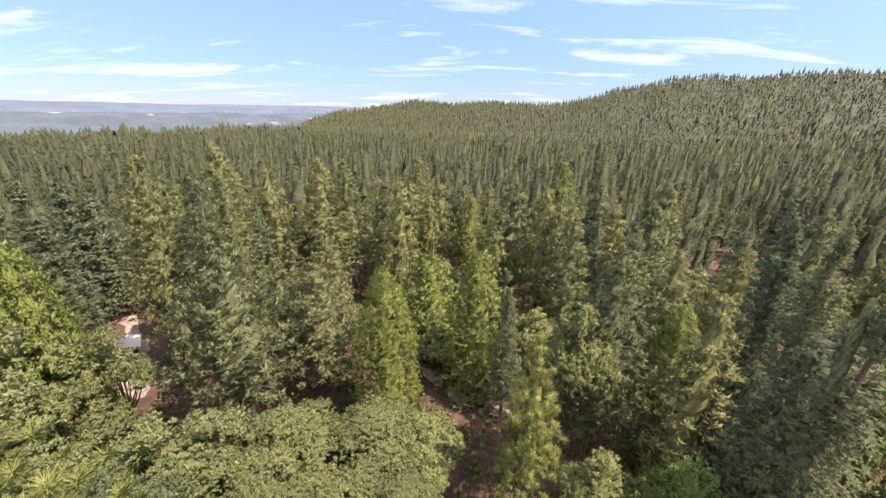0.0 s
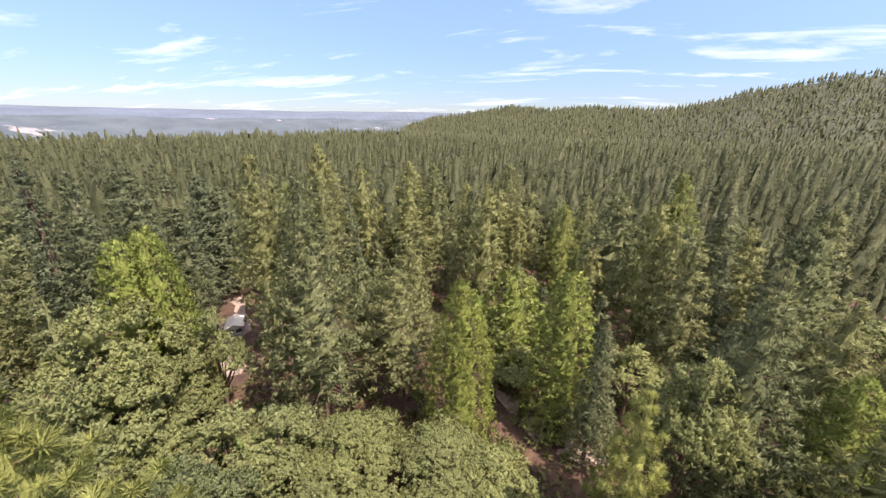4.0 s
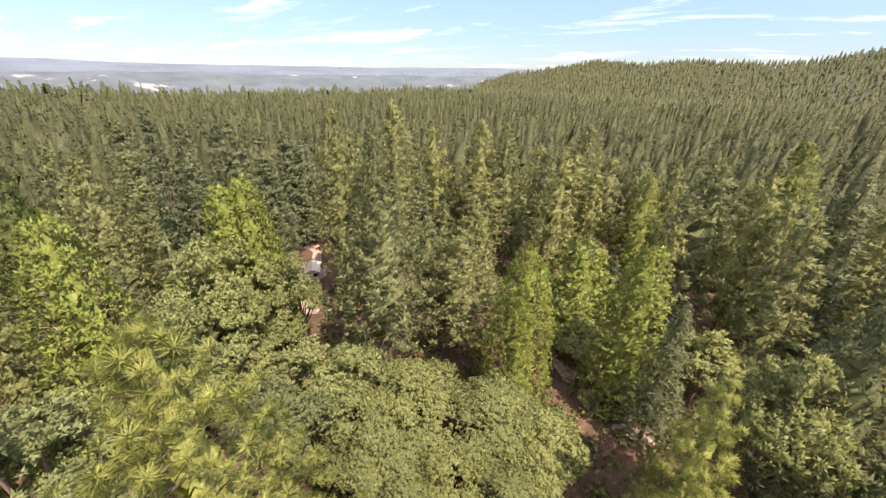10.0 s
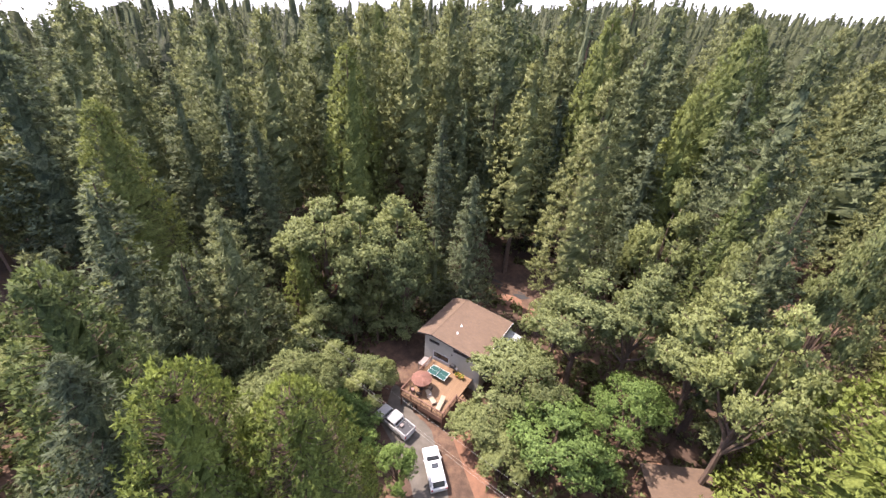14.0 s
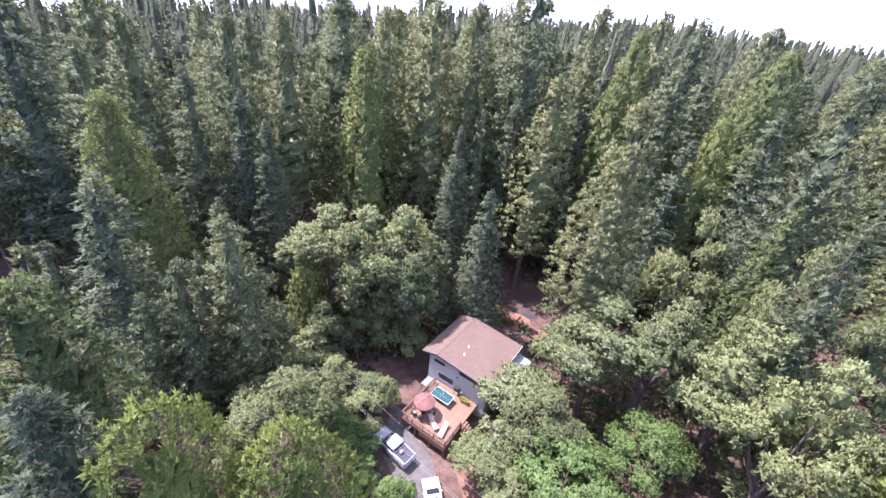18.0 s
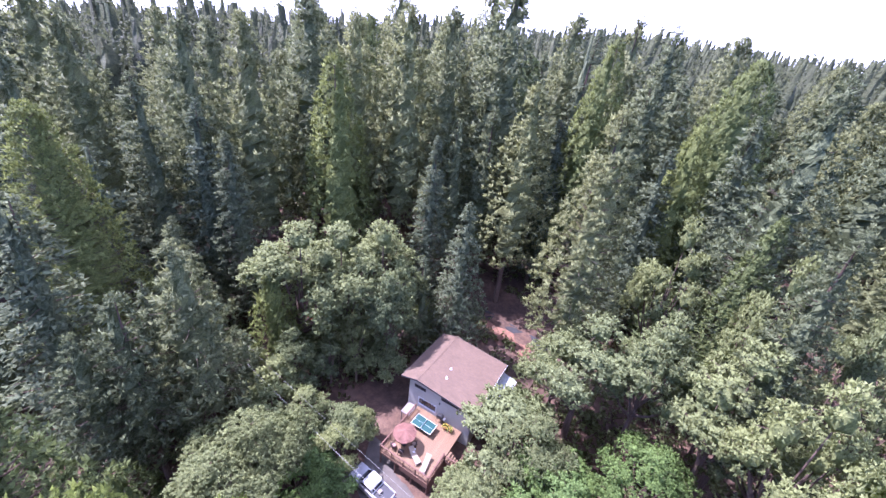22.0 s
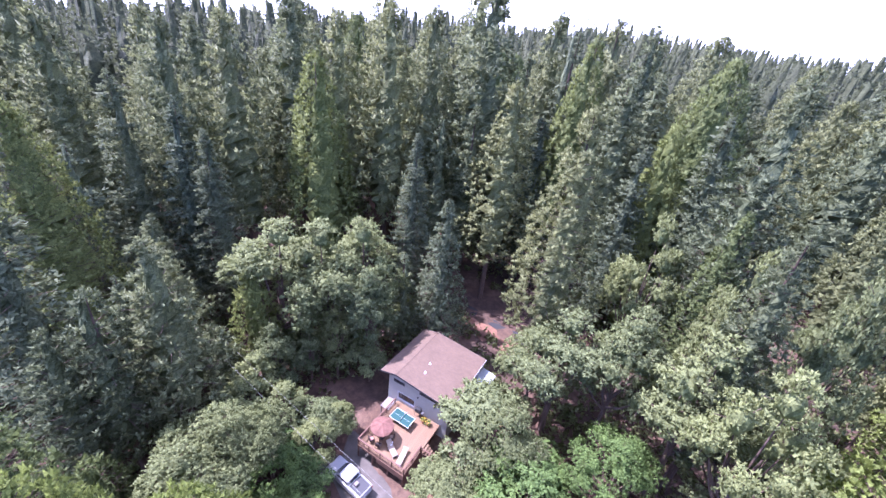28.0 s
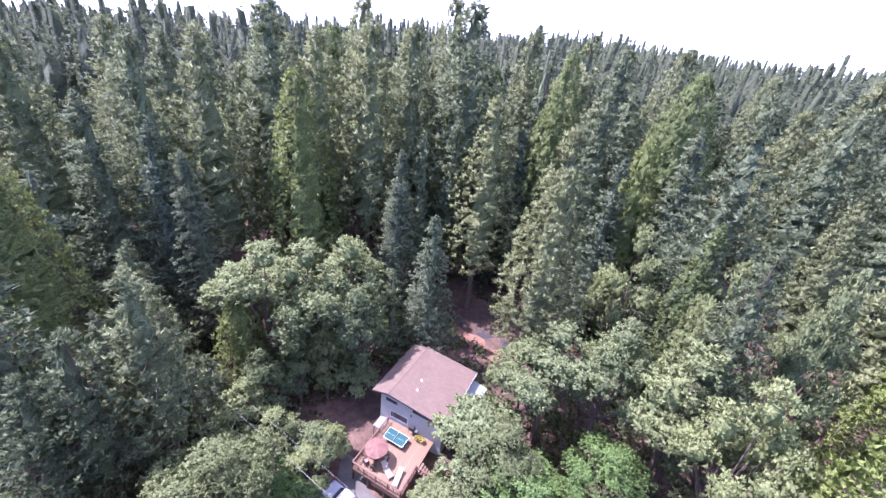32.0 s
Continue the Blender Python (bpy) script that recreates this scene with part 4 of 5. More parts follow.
def prism(outline, y0, y1, bevel=0.0):
    """A side outline of (x, z) points, drawn out from y0 to y1."""
    bm = bmesh.new()
    a = [bm.verts.new((x, y0, z)) for x, z in outline]
    b = [bm.verts.new((x, y1, z)) for x, z in outline]
    n = len(outline)
    for i in range(n):
        bm.faces.new((a[i], a[(i + 1) % n], b[(i + 1) % n], b[i]))
    bm.faces.new(a[::-1])
    bm.faces.new(b)
    bmesh.ops.recalc_face_normals(bm, faces=bm.faces)
    if bevel:
        bmesh.ops.bevel(bm, geom=bm.edges[:], offset=bevel, segments=2, affect="EDGES")
    return bm


def part(name, bm, mat, parent, label="", m=None):
    me = bpy.data.meshes.new(name)
    bm.to_mesh(me)
    bm.free()
    me.materials.append(mat)
    return put(name, me, parent, m, label)


def thing(name, m, label, cat, group=""):
    ob = tagged(new(name), label, cat, group)
    ob.matrix_basis = m
    return ob


# ---- roads and bare ground ----
strip("driveway", [(-2.5, 14), (-1.8, 5), (-1.5, -2), (-1.2, -10), (-0.3, -17), (1.2, -23), (3.2, -27.5), (6.5, -31.5), (10.5, -36)], [3.6, 3.8, 4.0, 4.2, 4.5, 5.2, 6.6, 6.0, 4.0], ASPHALT, "aged grey asphalt drive with dappled shade", "driveway")
strip("clay_apron", [(-5.2, -21), (-4.2, -25), (-2.8, -29), (-1.2, -32.5)], [3.5, 5, 5, 3.5], CLAY, "bare red clay beside the drive", "clay ground", 0.012)
strip("clay_yard", [(-27, -25.5), (-24.5, -21), (-23, -17), (-23, -12.5), (-26, -8.5), (-33, -8)], [7, 7, 6.5, 5.5, 4.5, 3.5], CLAY, "bare orange clay yard before a shed", "clay ground", 0.012)
strip("clay_bank", [(-1.5, -64.5), (-4.5, -62), (-8.3, -59.3), (-11.5, -56.8), (-16, -52.5)], [4, 5, 5, 5, 4.5], CLAY, "bare reddish bank between house and lane", "clay ground", 0.05)
# The lane's asphalt is coloured darker to carry the shade over it.
strip("lane", [(0.5, -70), (-3.5, -66.8), (-7, -64.2), (-11.2, -61.2), (-15.1, -58), (-20, -53)], [2.6, 2.6, 2.6, 2.6, 2.6, 2.6], plain("shade_toned_asphalt", (0.028, 0.027, 0.026), 0.95, vary=0.25, scale=1.0), "narrow asphalt lane with shade put into its dark colour", "lane", 0.06)
PALE = plain("pale_gravel", (0.26, 0.2, 0.165), 0.95, vary=0.35, scale=1.4, bump=0.4)
strip("gravel_track", [(-6, 54), (-1, 49), (4, 43), (9, 40.5), (16, 43), (27, 40), (42, 36)], [3.5, 3.8, 3.8, 3.5, 3.2, 3.2, 3.2], PALE, "pale gravel track under the trees", "track", 0.05)
strip("clearing", [(-46, 42), (-52, 49), (-58, 56), (-66, 64)], [4, 6, 6, 5], PALE, "pale stony clearing between pines", "clearing", 0.05)
strip("forest_path", [(30, -66), (38, -72), (47, -77)], [2.2, 2.2, 2.2], PALE, "pale strip of track between trunks", "track", 0.08)
strip("clay_path", [(13.5, -37.5), (16.5, -43), (17, -48)], [2.6, 2.8, 2.6], CLAY, "red clay path between oaks", "clay ground", 0.02)

# ---- house ----
WALL = plain("pale_grey_siding", (0.4, 0.385, 0.33), 0.7, vary=0.08, scale=0.8)
TRIM = plain("white_trim", (0.55, 0.55, 0.55), 0.6, vary=0.08)
DARKTRIM = plain("dark_trim", (0.05, 0.045, 0.045), 0.6, vary=0.2)


def shingle_material():
    def build(N, L, b):
        br = N.new("ShaderNodeTexBrick")
        tc = N.new("ShaderNodeTexCoord")
        L.new(tc.outputs["Object"], br.inputs["Vector"])
        br.inputs["Scale"].default_value = 1.0
        br.inputs["Brick Width"].default_value, br.inputs["Row Height"].default_value = 0.32, 0.14
        br.inputs["Mortar Size"].default_value = 0.006
        br.inputs["Color1"].default_value, br.inputs["Color2"].default_value = (0.12, 0.078, 0.05, 1), (0.1, 0.065, 0.042, 1)
        br.inputs["Mortar"].default_value = (0.08, 0.055, 0.047, 1)
        nz = noisy(N, L, 0.9, 5)
        r = ramp(N, [(0.3, (0.82, 0.82, 0.82)), (0.7, (1.1, 1.1, 1.1))])
        L.new(nz.outputs["Fac"], r.inputs[0])
        L.new(mixed(N, L, 0.8, br.outputs["Color"], r.outputs[0], "MULTIPLY"), b.inputs["Base Color"])
        b.inputs["Roughness"].default_value = 0.9
        bp = N.new("ShaderNodeBump"); bp.inputs["Strength"].default_value = 0.5; bp.inputs["Distance"].default_value = 0.02
        L.new(br.outputs["Fac"], bp.inputs["Height"]); bp.invert = True
        L.new(bp.outputs[0], b.inputs["Normal"])
    return material("asphalt_shingles", build)


SHINGLE = shingle_material()


def glass_material():
    def build(N, L, b):
        b.inputs["Base Color"].default_value = (0.02, 0.024, 0.028, 1)
        b.inputs["Roughness"].default_value, b.inputs["Specular IOR Level"].default_value = 0.06, 0.7
        nz = noisy(N, L, 1.5, 2)
        r = ramp(N, [(0.4, (0.05, 0.05, 0.05)), (0.8, (0.16, 0.16, 0.16))])
        L.new(nz.outputs["Fac"], r.inputs[0]); L.new(r.outputs[0], b.inputs["Roughness"])
    return material("dark_window_glass", build)


GLASS = glass_material()
HOUSE = pose(4.06, -39.3, 0, 0, 0, 149.3)
house = thing("house", HOUSE, "pale grey two-storey house with a low pinkish-brown shingle roof", "house")
RIDGE_X, LEN, DEEP = 2.3, 10.1, 10.0


def roof_z(x):
    return 6.05 + 0.6 * x / RIDGE_X if x < RIDGE_X else 6.65 - 0.75 * (x - RIDGE_X) / (LEN - RIDGE_X)


def front_wall():
    """The front wall in pieces round its openings; x along it, z up."""
    xs0, xs1 = 0.95, 9.75
    holes = [(2.45, 5.0, 2.35, 3.5), (1.75, 3.3, 4.9, 5.25), (5.6, 8.5, 5.05, 5.4)]
    cuts = sorted({xs0, xs1, *[h[0] for h in holes], *[h[1] for h in holes]})
    for a, b in zip(cuts, cuts[1:]):
        mid = (a + b) / 2
        zs = 0.0
        for h in sorted((h for h in holes if h[0] < mid < h[1]), key=lambda h: h[2]):
            part("wall", box(a, b, 0.55, 0.75, zs, h[2]), WALL, house)
            zs = h[3]
        top0, top1 = roof_z(a) - 0.17, roof_z(b) - 0.17
        if a < RIDGE_X < b:
            part("wall", prism([(a, zs), (b, zs), (b, top1), (RIDGE_X, roof_z(RIDGE_X) - 0.17), (a, top0)], 0.55, 0.75), WALL, house)
        else:
            part("wall", prism([(a, zs), (b, zs), (b, top1), (a, top0)], 0.55, 0.75), WALL, house)
    for x0, x1, z0, z1 in holes:
        w = part("window", box(x0 + 0.05, x1 - 0.05, 0.66, 0.69, z0 + 0.05, z1 - 0.05), GLASS, house, "dark glass window")
        for k, bm in (("frame", box(x0 - 0.05, x1 + 0.05, 0.51, 0.72, z0 - 0.06, z0 + 0.05)), ("frame", box(x0 - 0.05, x1 + 0.05, 0.51, 0.72, z1 - 0.05, z1 + 0.06)),
                      ("frame", box(x0 - 0.05, x0 + 0.05, 0.512, 0.722, z0 + 0.05, z1 - 0.05)), ("frame", box(x1 - 0.05, x1 + 0.05, 0.512, 0.722, z0 + 0.05, z1 - 0.05))):
            part(k, bm, DARKTRIM if z0 > 4 else TRIM, w)
        n = 3 if x1 - x0 > 2 else 2
        for i in range(1, n):
            x = x0 + (x1 - x0) * i / n
            part("mullion", box(x - 0.03, x + 0.03, 0.6, 0.7, z0 + 0.05, z1 - 0.05), DARKTRIM, w)


front_wall()
part("wall", prism([(0.55, 0), (9.2, 0), (9.2, 6.0), (0.55, 6.0)], 0, 0.2), WALL, house, m=Matrix.Translation((9.75, 0, 0)) @ pose(0, 0, 0, 0, 0, 90)).scale = (1, 1, 0.95)
part("wall", prism([(0.75, 0), (9.0, 0), (9.0, 6.05), (0.75, 6.05)], 0, 0.2), WALL, house, m=Matrix.Translation((1.15, 0, 0)) @ pose(0, 0, 0, 0, 0, 90))
part("wall", prism([(0.95, 0), (9.75, 0), (9.75, roof_z(9.75) - 0.17), (RIDGE_X, roof_z(RIDGE_X) - 0.17), (0.95, roof_z(0.95) - 0.17)], 9.0, 9.2), WALL, house)
for x0, x1 in ((0.0, RIDGE_X), (RIDGE_X, LEN)):
    r = part("roof", prism([(x0, roof_z(x0) - 0.14), (x1, roof_z(x1) - 0.14), (x1, roof_z(x1)), (x0, roof_z(x0))], 0, DEEP), SHINGLE, house, "pinkish-brown asphalt shingle slope")
    for y in (-0.03, DEEP):
        part("fascia", prism([(x0, roof_z(x0) - 0.2), (x1, roof_z(x1) - 0.2), (x1, roof_z(x1) + 0.015), (x0, roof_z(x0) + 0.015)], y, y + 0.03), DARKTRIM, r)
part("fascia", box(-0.03, 0, -0.03, DEEP + 0.03, roof_z(0) - 0.2, roof_z(0) + 0.015), DARKTRIM, house)
part("fascia", box(LEN, LEN + 0.03, -0.03, DEEP + 0.03, roof_z(LEN) - 0.2, roof_z(LEN) + 0.015), TRIM, house)
part("ridge_cap", prism([(RIDGE_X - 0.16, roof_z(RIDGE_X - 0.16) + 0.01), (RIDGE_X, roof_z(RIDGE_X) + 0.05), (RIDGE_X + 0.16, roof_z(RIDGE_X + 0.16) + 0.01)], 0, DEEP), SHINGLE, house)
for x, y in ((4.6, 4.2), (4.9, 2.6)):
    v = part("roof_vent", rod((x, y, roof_z(x) - 0.02), (x, y, roof_z(x) + 0.28), 0.06), TRIM, house, "white pipe vent")
    part("flashing", rod((x, y, roof_z(x) - 0.03), (x, y, roof_z(x) + 0.03), 0.16), TRIM, v)
part("lamp", box(5.35, 5.5, 0.42, 0.55, 4.2, 4.45, 0.02), DARKTRIM, house, "small dark wall lamp")
# side wing in shade
part("wall", box(9.95, 11.4, 4.2, 9.0, 0, 4.3), WALL, house)
part("roof", prism([(9.96, 4.75), (11.9, 4.3), (11.9, 4.36), (9.96, 4.81)], 3.9, 9.6), plain("pale_metal_sheet", (0.4, 0.42, 0.43), 0.45, 0.3, vary=0.2, scale=3.0), house, "pale corrugated lean-to roof")

# ---- deck ----
DECK_Z = 1.95
PLANK = plain("red_cedar_boards", (0.17, 0.1, 0.052), 0.75, vary=0.28, scale=1.5, stretch=(1, 6, 1))
BEAM = plain("brown_stained_timber", (0.12, 0.06, 0.04), 0.8, vary=0.3, scale=2.0)
GREYWOOD = plain("weathered_grey_wood", (0.2, 0.17, 0.16), 0.85, vary=0.3, scale=2.0)
deck = thing("deck", HOUSE, "raised reddish-brown timber deck with slatted railings", "deck")
DX0, DX1, DY0, DY1 = 2.5, 8.8, -6.9, 0.5
n = int((DY1 - DY0) / 0.145)
plank = bpy.data.meshes.new("deck_board")
bm = box(DX0, DX1, -0.069, 0.069, -0.04, 0, 0.006); bm.to_mesh(plank); bm.free()
plank.materials.append(PLANK)
for i in range(n):
    put("deck_board", plank, deck, Matrix.Translation((0, DY0 + 0.0725 + i * 0.145, DECK_Z)))
for y in (DY0 + 0.05, -4.2, -1.6, DY1 - 0.1):
    part("beam", box(DX0, DX1, y - 0.05, y + 0.05, DECK_Z - 0.29, DECK_Z - 0.044), BEAM, deck)
for x in (DX0 + 0.02, DX1 - 0.02):
    part("beam", box(x - 0.02, x + 0.02, DY0 + 0.1, DY1, DECK_Z - 0.3, DECK_Z - 0.042), BEAM, deck)
for x in (DX0 + 0.1, 4.6, 6.7, DX1 - 0.1):
    for y in (DY0 + 0.1, -3.2):
        part("post", box(x - 0.07, x + 0.07, y - 0.07, y + 0.07, -0.1, DECK_Z - 0.29), BEAM, deck)
# skirt boards on the open side
for i in range(12):
    y = DY0 + 0.16 + i * 0.27
    part("skirt_board", box(DX1 + 0.002, DX1 + 0.03, y, y + 0.262, 0.0, DECK_Z - 0.05), BEAM, deck)
for i in range(10):
    x = 5.2 + i * 0.36
    part("skirt_board", box(x, x + 0.35, DY0 - 0.03, DY0 - 0.002, DECK_Z - 0.75, DECK_Z - 0.05), BEAM, deck)


def railing(parent, a, b, z, posts=1.6):
    """A timber railing from a to b on a floor at z."""
    a, b = Vector((*a, 0)), Vector((*b, 0))
    d = b - a
    L = d.length
    rail = tagged(new("railing"), "brown timber railing with square balusters")
    rail.parent = parent
    rail.matrix_basis = Matrix.Translation((a.x, a.y, z)) @ pose(0, 0, 0, 0, 0, math.degrees(math.atan2(d.y, d.x)))
    part("top_rail", box(0, L, -0.07, 0.07, 0.96, 1.0, 0.008), BEAM, rail)
    part("bottom_rail", box(0, L, -0.03, 0.03, 0.1, 0.16), BEAM, rail)
    k = max(1, round(L / posts))
    for i in range(k + 1):
        x = L * i / k
        part("post", box(x - 0.05, x + 0.05, -0.05, 0.05, 0, 0.96), BEAM, rail)
    m = int(L / 0.16)
    me = bpy.data.meshes.new("baluster")
    bm = box(-0.018, 0.018, -0.018, 0.018, 0.16, 0.96); bm.to_mesh(me); bm.free()
    me.materials.append(BEAM)
    for i in range(1, m):
        put("baluster", me, rail, Matrix.Translation((L * i / m, 0, 0)))


railing(deck, (DX0 + 0.06, DY1 - 0.6), (DX0 + 0.06, DY0 + 0.06), DECK_Z)
railing(deck, (DX0 + 0.06, DY0 + 0.06), (DX1 - 0.06, DY0 + 0.06), DECK_Z)
railing(deck, (DX1 - 0.06, DY0 + 0.06), (DX1 - 0.06, -3.6), DECK_Z)
railing(deck, (DX1, -3.6), (DX1 + 1.9, -3.6), DECK_Z - 0.35)
for i in range(8):
    x = DX1 + 0.02 + i * 0.28
    part("step", box(x, x + 0.3, -3.5, -2.3, DECK_Z - 0.2 - i * 0.22, DECK_Z - 0.16 - i * 0.22), PLANK, deck)
part("landing", box(1.15, 2.45, -1.3, 0.45, DECK_Z - 0.2, DECK_Z - 0.12), GREYWOOD, deck, "grey weathered side landing")
for y in (-1.2, 0.35):
    part("post", box(1.2, 1.3, y - 0.05, y + 0.05, -0.1, DECK_Z - 0.2), GREYWOOD, deck)


# ---- things on the deck ----
def on_deck(x, y, turn=0.0, z=0.0):
    return HOUSE @ pose(x, y, DECK_Z + 0.003 + z, 0, 0, turn)


TEAL = plain("teal_table_paint", (0.006, 0.05, 0.045), 0.45, vary=0.12, scale=1.5)
WHITE = plain("white_paint", (0.62, 0.62, 0.6), 0.5, vary=0.06)
STEEL = plain("grey_steel", (0.25, 0.25, 0.26), 0.4, 0.8, vary=0.15)
BLACK = plain("black_plastic", (0.02, 0.02, 0.022), 0.5, vary=0.2)
pp = thing("ping_pong_table", on_deck(4.85, -1.75, -1), "teal table tennis table with white lines and a net", "table")
for s in (-1, 1):
    h = part("tabletop", box(min(s * 0.01, s * 1.37), max(s * 0.01, s * 1.37), -0.76, 0.76, 0.735, 0.76), TEAL, pp)
    for y in (-0.75, 0.75):
        part("line", box(min(s * 0.012, s * 1.36), max(s * 0.012, s * 1.36), y - 0.02, y + 0.02, 0.7602, 0.7632), WHITE, h)
    part("line", box(s * 1.345 - 0.02, s * 1.345 + 0.02, -0.727, 0.727, 0.7602, 0.7632), WHITE, h)
    part("line", box(min(s * 0.012, s * 1.322), max(s * 0.012, s * 1.322), -0.008, 0.008, 0.7602, 0.7628), WHITE, h)
    for y in (-0.6, 0.6):
        part("leg", box(s * 1.0 - 0.025, s * 1.0 + 0.025, y - 0.025, y + 0.025, 0, 0.735), STEEL, pp)
    part("apron", box(min(s * 0.1, s * 1.3), max(s * 0.1, s * 1.3), -0.7, -0.66, 0.67, 0.735), STEEL, pp)
part("net", box(-0.006, 0.006, -0.85, 0.85, 0.765, 0.9), WHITE, pp)

CANOPY = plain("faded_red_canvas", (0.28, 0.14, 0.105), 0.85, vary=0.18, scale=2.5)


def parasol(name, m, r, top, rim, mat, label):
    """A parasol of eight drooping panels."""
    ob = thing(name, m, label, "parasol")
    part("pole", rod((0, 0, 0.06), (0, 0, top + 0.05), 0.022), STEEL, ob)
    part("base", rod((0, 0, 0), (0, 0, 0.07), 0.26, 0.22, 16), BLACK, ob)
    for i in range(8):
        a0, a1 = i * math.pi / 4, (i + 1) * math.pi / 4
        bm = bmesh.new()
        rows = []
        for k in range(5):
            s = k / 4
            z = top - (top - rim) * (0.75 * s + 0.25 * s * s)
            row = []
            for a, dip in ((a0, 0), ((a0 + a1) / 2, 0.05 * s), (a1, 0)):
                row.append(bm.verts.new((r * (s + 0.002) * math.cos(a) * (0.97 if dip else 1), r * (s + 0.002) * math.sin(a) * (0.97 if dip else 1), z - dip)))
            rows.append(row)
        for q, w in zip(rows, rows[1:]):
            for j in range(2):
                bm.faces.new((q[j], q[j + 1], w[j + 1], w[j]))
        for j in range(2):
            q = rows[-1]
            lo = [bm.verts.new((v.co.x, v.co.y, v.co.z - 0.14)) for v in (q[j], q[j + 1])]
            bm.faces.new((q[j], q[j + 1], lo[1], lo[0]))
        bmesh.ops.solidify(bm, geom=bm.faces[:], thickness=0.006)
        part("panel", bm, mat, ob)
        part("rib", rod((0.02 * math.cos(a0), 0.02 * math.sin(a0), top - 0.04), (r * math.cos(a0), r * math.sin(a0), rim - 0.012), 0.008, sides=5), STEEL, ob)
    part("finial", rod((0, 0, top), (0, 0, top + 0.09), 0.03, 0.01), STEEL, ob)
    return ob


parasol("parasol", on_deck(4.2, -4.75), 1.32, 2.42, 1.98, CANOPY, "open faded red patio parasol over a table")
WICKER = plain("dark_brown_wicker", (0.05, 0.03, 0.025), 0.8, vary=0.35, scale=12)
CUSHION = plain("dusty_pink_cushion", (0.32, 0.17, 0.15), 0.9, vary=0.15, scale=5)
CREAM = plain("cream_cushion", (0.27, 0.21, 0.15), 0.9, vary=0.12, scale=4)
ft = thing("patio_table", on_deck(4.2, -4.75), "round dark patio table under the parasol", "table")
bm = bmesh.new()
bmesh.ops.create_cone(bm, cap_ends=True, segments=24, radius1=0.6, radius2=0.6, depth=0.03)
for v in bm.verts:
    v.co.z += 0.72
# a hole for the pole is hidden under the parasol's collar
part("tabletop", bm, BLACK, ft)
for i in range(4):
    a = math.pi / 4 + i * math.pi / 2
    part("leg", rod((0.5 * math.cos(a), 0.5 * math.sin(a), 0), (0.32 * math.cos(a), 0.32 * math.sin(a), 0.705), 0.018), BLACK, ft)


def patio_chair(m, mat, label):
    c = thing("patio_chair", m, label, "chair", "chairs round the patio table")
    part("seat", box(-0.26, 0.26, -0.25, 0.25, 0.34, 0.4, 0.015), WICKER, c)
    part("cushion", box(-0.24, 0.24, -0.24, 0.22, 0.402, 0.47, 0.025), mat, c)
    part("backrest", box(-0.26, 0.26, 0.22, 0.28, 0.4, 0.88, 0.02), WICKER, c)
    for x in (-0.26, 0.26):
        part("armrest", box(x - 0.03, x + 0.03, -0.24, 0.22, 0.56, 0.6, 0.01), WICKER, c)
        for y in (-0.22, 0.24):
            part("leg", box(x - 0.022, x + 0.022, y - 0.022, y + 0.022, 0, 0.34 if y > 0 else 0.56), WICKER, c)


for x, y, turn, mat in ((3.15, -4.5, 95, CUSHION), (3.5, -5.75, 150, CUSHION), (4.6, -5.85, 190, BLACK), (5.25, -4.3, -75, CREAM), (4.5, -3.55, 10, BLACK)):
    patio_chair(on_deck(x, y, turn), mat, "dark wicker patio chair with a seat cushion")


def lounger(m, lift):
    s = thing("sun_lounger", m, "cream cushioned sun lounger on the deck", "sun lounger", "sun loungers on the deck")
    part("frame", box(-0.32, 0.32, -0.95, 0.4, 0.26, 0.31), GREYWOOD, s)
    part("mattress", box(-0.3, 0.3, -0.93, 0.42, 0.312, 0.39, 0.025), CREAM, s)
    part("backrest", box(-0.3, 0.3, 0, 0.72, 0, 0.08, 0.025), CREAM, s, m=pose(0, 0.42, 0.31, lift, 0, 0))
    for x in (-0.28, 0.28):
        for y in (-0.85, 0.32):
            part("leg", box(x - 0.025, x + 0.025, y - 0.025, y + 0.025, 0, 0.26), WHITE, s)


lounger(on_deck(6.1, -5.35, 62), 30)
lounger(on_deck(7.55, -5.45, 10), 22)
st = thing("side_table", on_deck(5.55, -4.95, 15), "small white square side table", "table")
part("tabletop", box(-0.25, 0.25, -0.25, 0.25, 0.4, 0.43, 0.006), WHITE, st)
for x in (-0.2, 0.2):
    for y in (-0.2, 0.2):
        part("leg", box(x - 0.02, x + 0.02, y - 0.02, y + 0.02, 0, 0.4), WHITE, st)
TERRA = plain("terracotta", (0.3, 0.12, 0.07), 0.85, vary=0.2, scale=6)
FLOWER = plain("yellow_petals", (0.6, 0.42, 0.04), 0.7, vary=0.25, scale=20)


def flower_pot(m, seed):
    p = thing("flower_pot", m, "terracotta pot of yellow flowers by the wall", "flower pot")
    part("pot", rod((0, 0, 0), (0, 0, 0.36), 0.17, 0.24, 14), TERRA, p)
    q = np.random.RandomState(seed)
    d = unit(q.normal(size=(160, 3)) + (0, 0, 0.6))
    v, f = blades(np.array([0, 0, 0.36]) + d * q.uniform(0.05, 0.32, (160, 1)), d, 0.16, 0.1, q)
    put("leaf_clump", mesh_of("leaf_clump", v, f, LEAF["maple"]), p)
    d = unit(q.normal(size=(90, 3)) + (0, 0, 0.8))
    v, f = blades(np.array([0, 0, 0.38]) + d * 0.36, unit(q.normal(size=(90, 3))), 0.09, 0.09, q)
    put("blossom", mesh_of("blossom", v, f, FLOWER), p)


flower_pot(on_deck(6.95, -0.35), 1)
